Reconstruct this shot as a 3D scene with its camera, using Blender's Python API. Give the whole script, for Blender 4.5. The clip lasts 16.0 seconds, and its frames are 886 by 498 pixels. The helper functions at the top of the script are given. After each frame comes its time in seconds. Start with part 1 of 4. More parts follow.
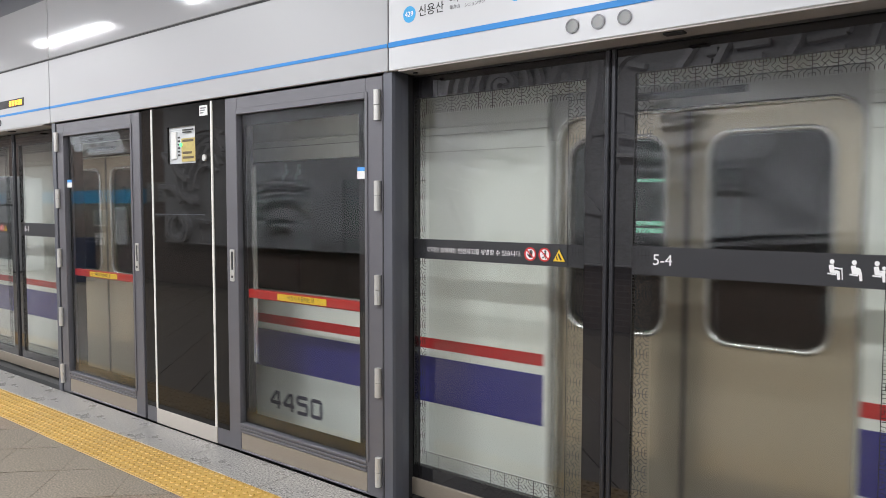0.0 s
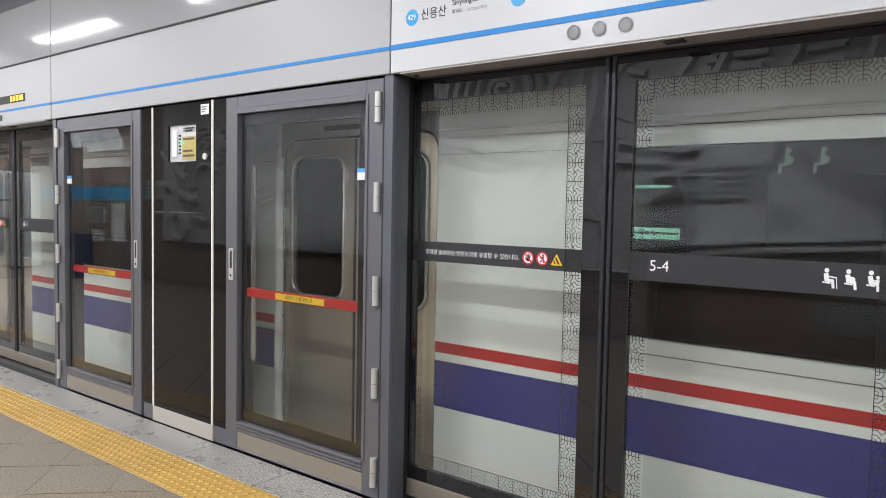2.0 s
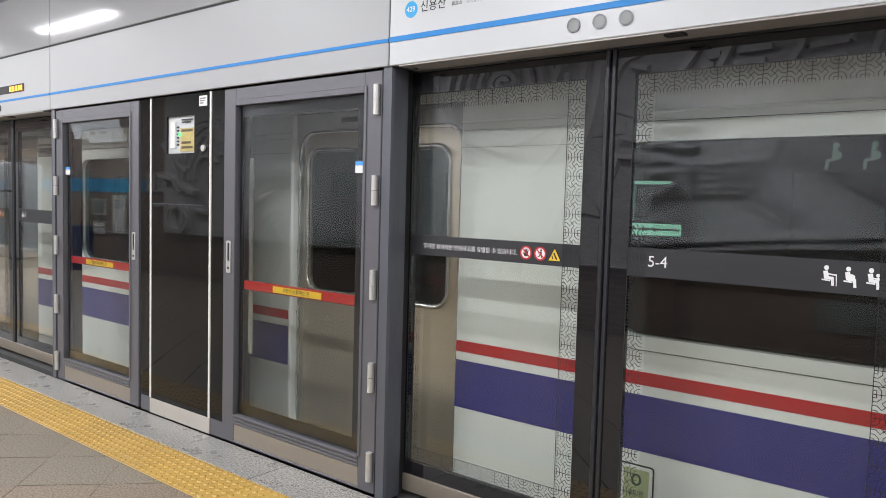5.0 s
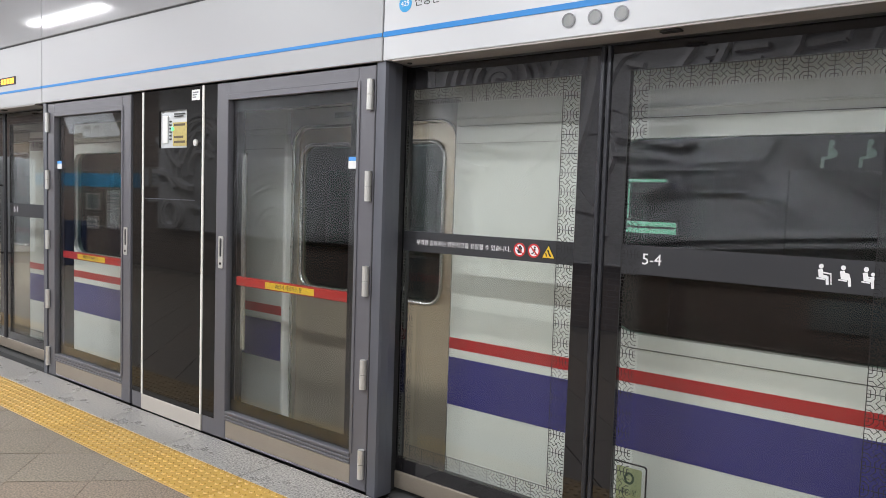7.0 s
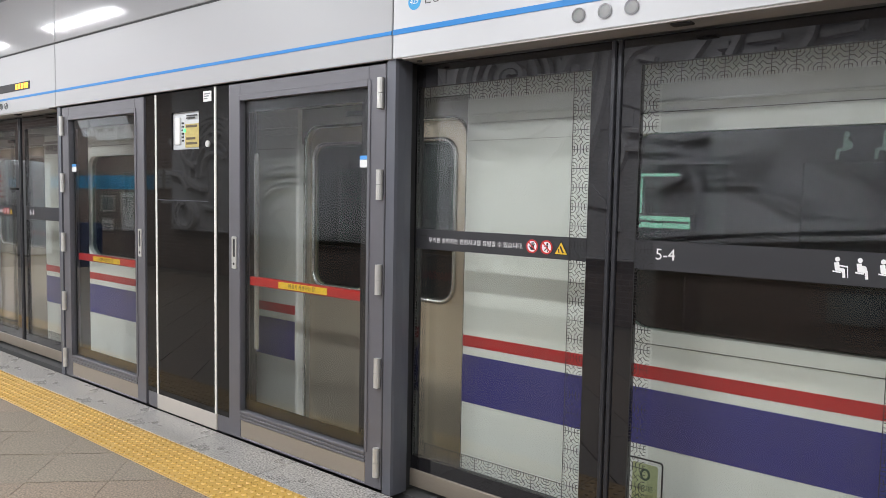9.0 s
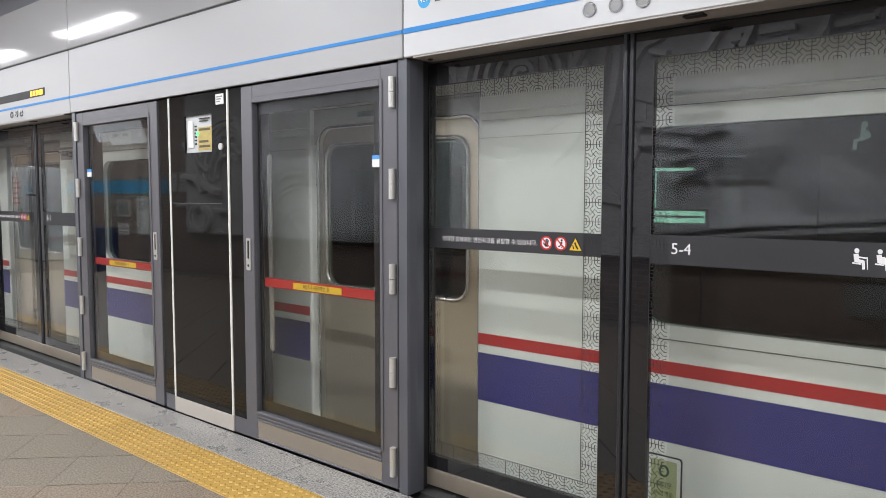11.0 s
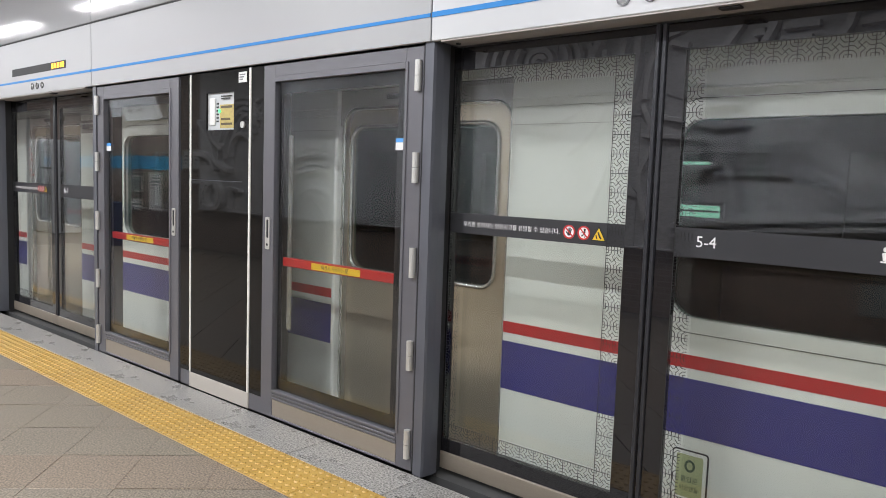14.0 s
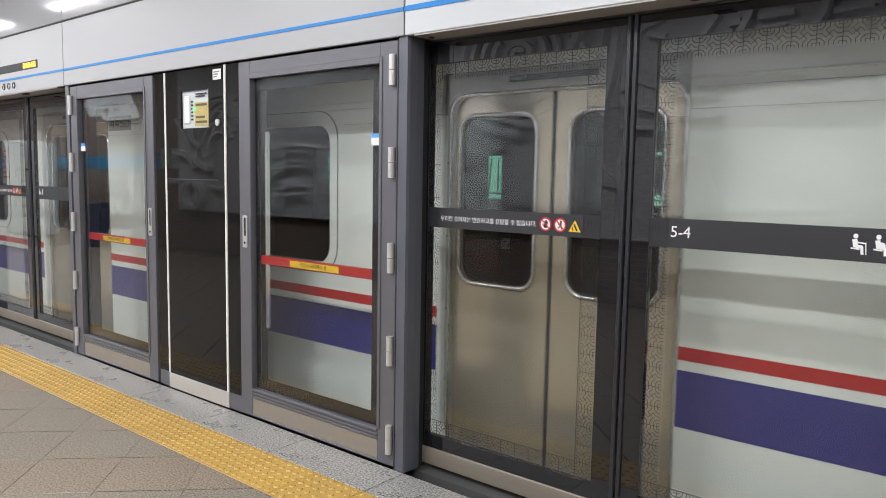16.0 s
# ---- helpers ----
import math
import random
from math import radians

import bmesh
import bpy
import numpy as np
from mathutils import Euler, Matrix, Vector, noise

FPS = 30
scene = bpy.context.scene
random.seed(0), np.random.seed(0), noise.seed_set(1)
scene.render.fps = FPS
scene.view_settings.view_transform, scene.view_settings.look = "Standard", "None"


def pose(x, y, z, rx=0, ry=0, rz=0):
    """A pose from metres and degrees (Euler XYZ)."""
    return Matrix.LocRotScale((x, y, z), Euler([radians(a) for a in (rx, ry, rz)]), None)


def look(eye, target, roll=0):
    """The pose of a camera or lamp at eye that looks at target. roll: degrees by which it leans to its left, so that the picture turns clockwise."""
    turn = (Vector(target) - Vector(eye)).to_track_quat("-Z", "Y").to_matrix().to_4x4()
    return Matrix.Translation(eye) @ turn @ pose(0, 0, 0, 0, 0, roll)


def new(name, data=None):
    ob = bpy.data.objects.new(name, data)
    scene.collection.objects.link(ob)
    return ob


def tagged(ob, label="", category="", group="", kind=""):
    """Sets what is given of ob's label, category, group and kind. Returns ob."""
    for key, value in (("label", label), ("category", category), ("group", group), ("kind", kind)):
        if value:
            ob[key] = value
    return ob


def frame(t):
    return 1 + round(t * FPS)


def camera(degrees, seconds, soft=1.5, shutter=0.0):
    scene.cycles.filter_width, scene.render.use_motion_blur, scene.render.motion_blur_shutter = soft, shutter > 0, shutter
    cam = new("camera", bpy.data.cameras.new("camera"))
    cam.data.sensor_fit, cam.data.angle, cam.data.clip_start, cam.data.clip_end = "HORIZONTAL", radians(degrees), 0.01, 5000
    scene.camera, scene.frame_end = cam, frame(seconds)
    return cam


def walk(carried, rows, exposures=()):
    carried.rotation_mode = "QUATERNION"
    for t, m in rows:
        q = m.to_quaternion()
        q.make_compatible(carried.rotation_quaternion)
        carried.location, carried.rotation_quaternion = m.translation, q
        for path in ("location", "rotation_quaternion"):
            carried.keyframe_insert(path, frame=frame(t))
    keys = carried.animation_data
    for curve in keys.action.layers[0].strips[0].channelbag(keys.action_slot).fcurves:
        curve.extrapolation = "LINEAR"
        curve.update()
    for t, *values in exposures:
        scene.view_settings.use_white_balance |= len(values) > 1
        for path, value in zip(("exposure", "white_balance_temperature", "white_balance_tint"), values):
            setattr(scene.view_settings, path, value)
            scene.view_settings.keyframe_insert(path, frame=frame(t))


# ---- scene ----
cam = camera(62.4, 16.0, soft=0.6, shutter=0.4)
PATH = [
    (0, (-0.066, -2.592, 1.468), (-1.311, -1.03, 1.349), 0.1),
    (0.5, (-0.072, -2.592, 1.47), (-1.319, -1.032, 1.354), 0.1),
    (1, (-0.072, -2.597, 1.466), (-1.316, -1.035, 1.352), 0.5),
    (1.5, (-0.066, -2.605, 1.47), (-1.306, -1.04, 1.353), 0.7),
    (2, (-0.058, -2.61, 1.468), (-1.297, -1.044, 1.356), 1.1),
    (2.5, (-0.054, -2.596, 1.453), (-1.3, -1.036, 1.328), 1.3),
    (3, (-0.049, -2.602, 1.453), (-1.298, -1.044, 1.331), 1.4),
    (3.5, (-0.042, -2.595, 1.461), (-1.291, -1.037, 1.339), 1.5),
    (4, (-0.046, -2.59, 1.463), (-1.291, -1.03, 1.341), 1.5),
    (6.5, (-0.064, -2.561, 1.466), (-1.299, -0.993, 1.333), 1.8),
    (7, (-0.062, -2.555, 1.461), (-1.294, -0.986, 1.327), 1.9),
    (7.5, (-0.067, -2.557, 1.461), (-1.3, -0.988, 1.324), 1.7),
    (8, (-0.063, -2.555, 1.462), (-1.304, -0.992, 1.324), 1.6),
    (8.5, (-0.06, -2.554, 1.466), (-1.308, -0.997, 1.325), 1.3),
    (9, (-0.062, -2.551, 1.462), (-1.321, -1.004, 1.32), 1.1),
    (11.5, (-0.071, -2.546, 1.457), (-1.362, -1.026, 1.307), -0.0),
    (12, (-0.115, -2.578, 1.452), (-1.422, -1.072, 1.294), 0.6),
    (12.5, (-0.123, -2.598, 1.447), (-1.439, -1.101, 1.285), 1.3),
    (13, (-0.116, -2.599, 1.443), (-1.43, -1.1, 1.276), 1.6),
    (13.5, (-0.122, -2.601, 1.449), (-1.426, -1.095, 1.272), 1.8),
    (14, (-0.115, -2.593, 1.452), (-1.414, -1.084, 1.269), 2.0),
    (14.5, (-0.112, -2.593, 1.446), (-1.399, -1.073, 1.256), 1.9),
    (15, (-0.108, -2.582, 1.446), (-1.386, -1.056, 1.254), 1.6),
    (15.5, (-0.101, -2.572, 1.453), (-1.372, -1.04, 1.256), 1.2),
    (16, (-0.093, -2.569, 1.451), (-1.359, -1.033, 1.255), 1.0),
]
walk(cam, [(t, look(eye, target, roll)) for t, eye, target, roll in PATH])

# ---- light ----
world = bpy.data.worlds.new("underground")
scene.world = world
world.use_nodes = True
world.node_tree.nodes["Background"].inputs[0].default_value = (0.6, 0.7, 0.8, 1)
world.node_tree.nodes["Background"].inputs[1].default_value = 0.02
scene.view_settings.exposure = 0.0
LAMP_WATTS = 80.0
CEIL_Z = 3.60
WALL_Y = -5.0
TRAIN_Y = 0.5


# ---- materials ----
def nodes_of(name):
    m = bpy.data.materials.new(name)
    m.use_nodes = True
    return m, m.node_tree.nodes, m.node_tree.links, m.node_tree.nodes["Principled BSDF"]


def mat(name, colour, rough=0.5, metal=0.0, vary=0.12, scale=6.0, fine=0.0, fine_scale=180.0, bump=0.0, ior=1.5, spec=0.5,
        stretch=(1, 1, 1), emit=0.0, coat=0.0, random_vary=0.0, rough_vary=0.12):
    """Principled surface with slow staining, fine grain and a little relief."""
    m, ns, ln, bs = nodes_of(name)
    tc = ns.new("ShaderNodeTexCoord")
    mp = ns.new("ShaderNodeMapping")
    mp.inputs["Scale"].default_value = stretch
    ln.new(tc.outputs["Object"], mp.inputs["Vector"])
    big = ns.new("ShaderNodeTexNoise")
    big.inputs["Scale"].default_value, big.inputs["Detail"].default_value = scale, 5
    small = ns.new("ShaderNodeTexNoise")
    small.inputs["Scale"].default_value, small.inputs["Detail"].default_value = fine_scale, 2
    for n in (big, small):
        ln.new(mp.outputs[0], n.inputs["Vector"])
    lo = [c * (1 - vary) for c in colour]
    hi = [min(1, c * (1 + vary)) for c in colour]
    ramp = ns.new("ShaderNodeMix")
    ramp.data_type = "RGBA"
    ramp.inputs["A"].default_value, ramp.inputs["B"].default_value = (*lo, 1), (*hi, 1)
    ln.new(big.outputs["Fac"], ramp.inputs["Factor"])
    out = ramp.outputs["Result"]
    if fine:
        con = ns.new("ShaderNodeMapRange")
        con.inputs["From Min"].default_value, con.inputs["From Max"].default_value = 0.3, 0.7
        con.inputs["To Min"].default_value, con.inputs["To Max"].default_value = 1 - fine, 1 + fine
        ln.new(small.outputs["Fac"], con.inputs["Value"])
        mul = ns.new("ShaderNodeVectorMath")
        mul.operation = "SCALE"
        ln.new(out, mul.inputs[0])
        ln.new(con.outputs[0], mul.inputs["Scale"])
        out = mul.outputs[0]
    if random_vary:
        info = ns.new("ShaderNodeObjectInfo")
        con = ns.new("ShaderNodeMapRange")
        con.inputs["To Min"].default_value, con.inputs["To Max"].default_value = 1 - random_vary, 1 + random_vary
        ln.new(info.outputs["Random"], con.inputs["Value"])
        mul = ns.new("ShaderNodeVectorMath")
        mul.operation = "SCALE"
        ln.new(out, mul.inputs[0])
        ln.new(con.outputs[0], mul.inputs["Scale"])
        out = mul.outputs[0]
    ln.new(out, bs.inputs["Base Color"])
    rr = ns.new("ShaderNodeMapRange")
    rr.inputs["To Min"].default_value = max(0.0, rough * (1 - rough_vary))
    rr.inputs["To Max"].default_value = min(1.0, rough * (1 + rough_vary))
    ln.new(big.outputs["Fac"], rr.inputs["Value"])
    ln.new(rr.outputs[0], bs.inputs["Roughness"])
    bs.inputs["Metallic"].default_value = metal
    bs.inputs["IOR"].default_value = ior
    bs.inputs["Specular IOR Level"].default_value = spec
    bs.inputs["Coat Weight"].default_value = coat
    bs.inputs["Coat Roughness"].default_value = 0.08
    if bump:
        b = ns.new("ShaderNodeBump")
        b.inputs["Strength"].default_value, b.inputs["Distance"].default_value = bump, 0.002
        ln.new(small.outputs["Fac"], b.inputs["Height"])
        ln.new(b.outputs[0], bs.inputs["Normal"])
    if emit:
        bs.inputs["Emission Color"].default_value = (*colour, 1)
        bs.inputs["Emission Strength"].default_value = emit
    return m


def glass(name, tint, rough=0.0, ior=1.5, edge=1.0):
    """Flat pane: tinted see-through with a Fresnel gloss."""
    m, ns, ln, bs = nodes_of(name)
    ns.remove(bs)
    tr = ns.new("ShaderNodeBsdfTransparent")
    tr.inputs[0].default_value = (*tint, 1)
    gl = ns.new("ShaderNodeBsdfGlossy")
    gl.inputs["Roughness"].default_value = rough
    gl.inputs["Color"].default_value = (0.95, 0.97, 1.0, 1)
    lw = ns.new("ShaderNodeLayerWeight")
    lw.inputs["Blend"].default_value = 0.5
    pw = ns.new("ShaderNodeMath")
    pw.operation, pw.inputs[1].default_value = "POWER", 5.0
    ln.new(lw.outputs["Facing"], pw.inputs[0])
    fr = ns.new("ShaderNodeMapRange")
    fr.inputs["To Min"].default_value = ((ior - 1) / (ior + 1)) ** 2
    fr.inputs["To Max"].default_value = edge
    ln.new(pw.outputs[0], fr.inputs["Value"])
    mx = ns.new("ShaderNodeMixShader")
    ln.new(fr.outputs[0], mx.inputs[0])
    ln.new(tr.outputs[0], mx.inputs[1])
    ln.new(gl.outputs[0], mx.inputs[2])
    ln.new(mx.outputs[0], ns["Material Output"].inputs[0])
    return m


def brick_mat(name, c1, c2, mortar):
    m, ns, ln, bs = nodes_of(name)
    tc = ns.new("ShaderNodeTexCoord")
    mp = ns.new("ShaderNodeMapping")
    mp.inputs["Rotation"].default_value = (radians(90), 0, 0)
    ln.new(tc.outputs["Object"], mp.inputs["Vector"])
    br = ns.new("ShaderNodeTexBrick")
    br.inputs["Scale"].default_value = 1.0
    br.inputs["Brick Width"].default_value, br.inputs["Row Height"].default_value = 0.21, 0.068
    br.inputs["Mortar Size"].default_value = 0.006
    br.inputs["Color1"].default_value, br.inputs["Color2"].default_value = (*c1, 1), (*c2, 1)
    br.inputs["Mortar"].default_value = (*mortar, 1)
    ln.new(mp.outputs[0], br.inputs["Vector"])
    ln.new(br.outputs["Color"], bs.inputs["Base Color"])
    bp = ns.new("ShaderNodeBump")
    bp.invert = True
    bp.inputs["Strength"].default_value, bp.inputs["Distance"].default_value = 0.6, 0.006
    ln.new(br.outputs["Fac"], bp.inputs["Height"])
    ln.new(bp.outputs[0], bs.inputs["Normal"])
    bs.inputs["Roughness"].default_value = 0.6
    return m


# Paler white, used only for the near door's lower header panel.
WHITE_DOOR = mat("lighter_white_panel", (0.57, 0.58, 0.595), 0.3, vary=0.02, scale=1.5)
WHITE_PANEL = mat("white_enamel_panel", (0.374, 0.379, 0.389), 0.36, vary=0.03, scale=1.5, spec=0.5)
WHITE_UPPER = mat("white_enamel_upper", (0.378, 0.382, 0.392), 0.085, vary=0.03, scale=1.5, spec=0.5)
BLUE_LINE = mat("blue_line", (0.006, 0.21, 0.58), 0.5, vary=0.05)
DARK_GAP = mat("dark_gap", (0.018, 0.018, 0.019), 0.6)
ALU = mat("grey_aluminium", (0.132, 0.130, 0.144), 0.42, metal=0.25, vary=0.06, scale=3, fine=0.04, stretch=(1, 1, 8))
ALU_POST = mat("blue_grey_aluminium", (0.115, 0.12, 0.14), 0.4, metal=0.25, vary=0.06, scale=3)
ALU_DARK = mat("dark_aluminium", (0.07, 0.075, 0.09), 0.38, metal=0.3, vary=0.06)
ALU_STILE = mat("black_aluminium", (0.035, 0.036, 0.042), 0.35, metal=0.3, vary=0.06)
ALU_SOFFIT = mat("soffit_aluminium", (0.34, 0.315, 0.30), 0.4, metal=0.2, vary=0.05)
STEEL = mat("brushed_steel", (0.56, 0.525, 0.475), 0.34, metal=0.35, vary=0.06, scale=2, fine=0.06, fine_scale=90, stretch=(0.3, 1, 12))
STEEL_WARM = mat("brushed_kick_steel", (0.35, 0.305, 0.25), 0.42, metal=0.5, vary=0.08, scale=2, fine=0.06, fine_scale=90, stretch=(0.3, 1, 12))
HINGE = mat("satin_hinge", (0.62, 0.61, 0.58), 0.38, metal=0.55, vary=0.05)
BLACK_GLASS = mat("black_backed_glass", (0.013, 0.0125, 0.014), 0.01, vary=0.05, spec=0.5, ior=1.56, rough_vary=0)
BLACK_PANEL = mat("black_enamel_panel", (0.011, 0.0105, 0.010), 0.03, vary=0.05, spec=0.5, ior=1.28, rough_vary=0)
BLACK_FRIT = mat("black_printed_border", (0.012, 0.012, 0.013), 0.6, vary=0.05, spec=0.15)
RUBBER = mat("black_rubber", (0.018, 0.018, 0.019), 0.65)
BRIGHT_TRIM = mat("bright_trim", (0.86, 0.84, 0.79), 0.25, vary=0.04, spec=0.6)
CLEAR_GLASS = glass("clear_screen_glass", (0.98, 0.985, 0.98))
DOOR_GLASS = glass("tinted_door_glass", (0.955, 0.965, 0.955), 0.0, 1.47)
TRAIN_GLASS = glass("tinted_train_glass", (0.60, 0.71, 0.66))
GREEN_GLASS = glass("green_train_glass", (0.58, 0.85, 0.76))
TINT_FILM = glass("grey_tint_film", (0.95, 0.955, 0.945), 0.1, 1.05, 0.02)
BAND = mat("charcoal_band", (0.035, 0.036, 0.04), 0.3, vary=0.05)
LATTICE = mat("black_lattice_print", (0.015, 0.015, 0.015), 0.5)
FROST = mat("white_print", (0.85, 0.85, 0.85), 0.5, vary=0.02)
RED_BAR = mat("red_bar", (0.42, 0.022, 0.02), 0.35, vary=0.06)
YELLOW_LABEL = mat("yellow_label", (0.75, 0.48, 0.03), 0.4, vary=0.05)
CARD_DARK = mat("brown_card_print", (0.10, 0.07, 0.03), 0.5, vary=0.3, scale=80)
CARD = mat("ochre_card", (0.50, 0.40, 0.13), 0.5, vary=0.3, scale=60)
INK = mat("black_ink", (0.015, 0.015, 0.015), 0.5)
GREY_INK = mat("grey_ink", (0.22, 0.22, 0.23), 0.5)
SIGN_RED = mat("sign_red", (0.6, 0.03, 0.03), 0.4)
SIGN_BLUE = mat("sign_blue", (0.03, 0.33, 0.66), 0.35)
STICKER_BLUE = mat("sticker_blue", (0.08, 0.33, 0.75), 0.4)
PAPER = mat("white_paper", (0.78, 0.78, 0.76), 0.6, vary=0.03)
TRAIN_WHITE = mat("train_white_paint", (0.80, 0.825, 0.785), 0.28, vary=0.05, scale=1.4, fine=0.02, fine_scale=60, coat=0.2)
# Whiter than the body: the light this edge catches is put into its colour.
TRAIN_EDGE = mat("train_edge_highlight", (0.90, 0.91, 0.89), 0.2, vary=0.03)
TRAIN_RED = mat("train_red_stripe", (0.47, 0.009, 0.014), 0.3, vary=0.05)
TRAIN_BLUE = mat("train_blue_stripe", (0.022, 0.023, 0.20), 0.3, vary=0.06, scale=3)
TRAIN_STEEL = mat("train_door_steel", (0.56, 0.495, 0.39), 0.22, metal=0.62, vary=0.06, scale=1.2, fine=0.05, fine_scale=60, stretch=(0.4, 1, 10))
TRAIN_TRIM = mat("train_bright_trim", (0.7, 0.7, 0.68), 0.25, metal=0.8, vary=0.05)
TRAIN_GREY = mat("train_grey_jamb", (0.40, 0.395, 0.37), 0.35, metal=0.4)
# The car interior's shade is put into this near-black colour.
TRAIN_SHADE = mat("train_shaded_interior", (0.05, 0.052, 0.05), 0.6)
PALE_GREEN = mat("pale_green_label", (0.42, 0.47, 0.25), 0.45, vary=0.05)
PLATE_GREY = mat("plate_grey", (0.30, 0.30, 0.29), 0.4, metal=0.3)
NUMBER_INK = mat("number_ink", (0.022, 0.022, 0.05), 0.45)
GRANITE = mat("grey_granite", (0.290, 0.280, 0.264), 0.28, vary=0.1, scale=3, fine=0.8, fine_scale=95, random_vary=0.06, bump=0.05)
FLOOR_GREY = mat("grey_terrazzo", (0.222, 0.190, 0.150), 0.42, vary=0.10, scale=1.3, fine=0.62, fine_scale=105, random_vary=0.02, bump=0.06)
FLOOR_PINK = mat("pink_terrazzo", (0.232, 0.186, 0.143), 0.42, vary=0.10, scale=1.3, fine=0.62, fine_scale=105, random_vary=0.035, bump=0.06)
GROUT = mat("dark_grout", (0.135, 0.120, 0.100), 0.8)
TACTILE = mat("yellow_tactile_tile", (0.48, 0.298, 0.070), 0.42, vary=0.1, scale=9, fine=0.07, fine_scale=80, random_vary=0.06, bump=0.05)
STONE = mat("grey_relief_stone", (0.60, 0.60, 0.62), 0.75, vary=0.22, scale=1.6, fine=0.16, fine_scale=40, stretch=(0.5, 1, 1.6), bump=0.3)
STONE_RIDGE = mat("pale_relief_ridge", (0.70, 0.70, 0.72), 0.75, vary=0.18, scale=3, fine=0.14, fine_scale=38, bump=0.3)
PLAQUE = mat("dark_plaque_stone", (0.28, 0.29, 0.28), 0.5, vary=0.15, scale=6)
BRICK = brick_mat("dark_brown_brick", (0.24, 0.170, 0.138), (0.16, 0.118, 0.100), (0.32, 0.275, 0.25))
CEILING = mat("white_ceiling", (0.62, 0.62, 0.62), 0.6, vary=0.04)
TUNNEL = mat("tunnel_concrete", (0.06, 0.06, 0.06), 0.85, vary=0.25, scale=1.2)
BALLAST = mat("track_bed", (0.05, 0.047, 0.045), 0.9, vary=0.3, scale=8)
CABINET = mat("pale_grey_cabinet", (0.56, 0.58, 0.59), 0.45, vary=0.05)
WALL_BLUE = mat("blue_wall_band", (0.05, 0.28, 0.5), 0.4, vary=0.05)
BIN_BLUE = mat("navy_bin", (0.02, 0.03, 0.08), 0.5)
LED_ORANGE = mat("led_orange", (1.0, 0.42, 0.02), 0.5, emit=2.2)
LED_GREEN = mat("led_green", (0.1, 0.9, 0.25), 0.5, emit=1.4)
LIT_SIGN = mat("lit_white_sign", (0.92, 0.95, 1.0), 0.4, emit=0.5)
LIT_TUBE = mat("lit_tunnel_tube", (1.0, 0.80, 0.82), 0.5, emit=1.7)
LIT_PANEL = mat("lit_advert_panel", (0.75, 0.95, 0.9), 0.5, emit=0.9)
FIXTURE = mat("lamp_housing", (0.7, 0.7, 0.7), 0.5)
CHROME = mat("chrome", (0.14, 0.14, 0.145), 0.25, metal=0.7, vary=0.04)
LENS = mat("grey_lens", (0.17, 0.17, 0.165), 0.25, metal=0.3, vary=0.25, scale=40)


# ---- mesh helpers ----
def box(bm, x0, x1, y0, y1, z0, z1, bevel=0.0, seg=1):
    vs = [bm.verts.new((x, y, z)) for x in (x0, x1) for y in (y0, y1) for z in (z0, z1)]
    idx = ((0, 1, 3, 2), (4, 6, 7, 5), (0, 4, 5, 1), (2, 3, 7, 6), (0, 2, 6, 4), (1, 5, 7, 3))
    fs = [bm.faces.new([vs[i] for i in f]) for f in idx]
    if bevel:
        es = list({e for f in fs for e in f.edges})
        bmesh.ops.bevel(bm, geom=es, offset=bevel, segments=seg, affect="EDGES", profile=0.5)
    return bm


def cyl(bm, x, y, z, r, h, axis="z", n=20, r2=None):
    """Closed cylinder or cone frustum whose base centre is (x, y, z), along an axis."""
    r2 = r if r2 is None else r2
    rings = []
    for k, rr in ((0.0, r), (h, r2)):
        ring = []
        for i in range(n):
            a = 2 * math.pi * i / n
            u, v = rr * math.cos(a), rr * math.sin(a)
            p = (x + u, y + v, z + k) if axis == "z" else (x + u, y + k, z + v) if axis == "y" else (x + k, y + u, z + v)
            ring.append(bm.verts.new(p))
        rings.append(ring)
    for i in range(n):
        j = (i + 1) % n
        bm.faces.new((rings[0][i], rings[0][j], rings[1][j], rings[1][i]))
    bm.faces.new(rings[0][::-1])
    bm.faces.new(rings[1])
    return bm


def round_rect(x0, x1, z0, z1, r, n=8):
    pts = []
    for cx, cz, a0 in ((x1 - r, z1 - r, 0), (x0 + r, z1 - r, 90), (x0 + r, z0 + r, 180), (x1 - r, z0 + r, 270)):
        for i in range(n + 1):
            a = radians(a0 + 90 * i / n)
            pts.append((cx + r * math.cos(a), cz + r * math.sin(a)))
    return pts


def rect_for(pts, x0, x1, z0, z1, n=8):
    """Points of a rectangle that pair with those of round_rect()."""
    out = []
    for c in range(4):
        arc = pts[c * (n + 1):(c + 1) * (n + 1)]
        X = x1 if c in (0, 3) else x0
        Z = z1 if c in (0, 1) else z0
        s, e = arc[0], arc[-1]
        if c in (0, 2):
            s2, e2 = (X, s[1]), (e[0], Z)
        else:
            s2, e2 = (s[0], Z), (X, e[1])
        for i in range(n + 1):
            f = i / n
            if f <= 0.5:
                out.append((s2[0] + (X - s2[0]) * 2 * f, s2[1] + (Z - s2[1]) * 2 * f))
            else:
                out.append((X + (e2[0] - X) * (2 * f - 1), Z + (e2[1] - Z) * (2 * f - 1)))
    return out


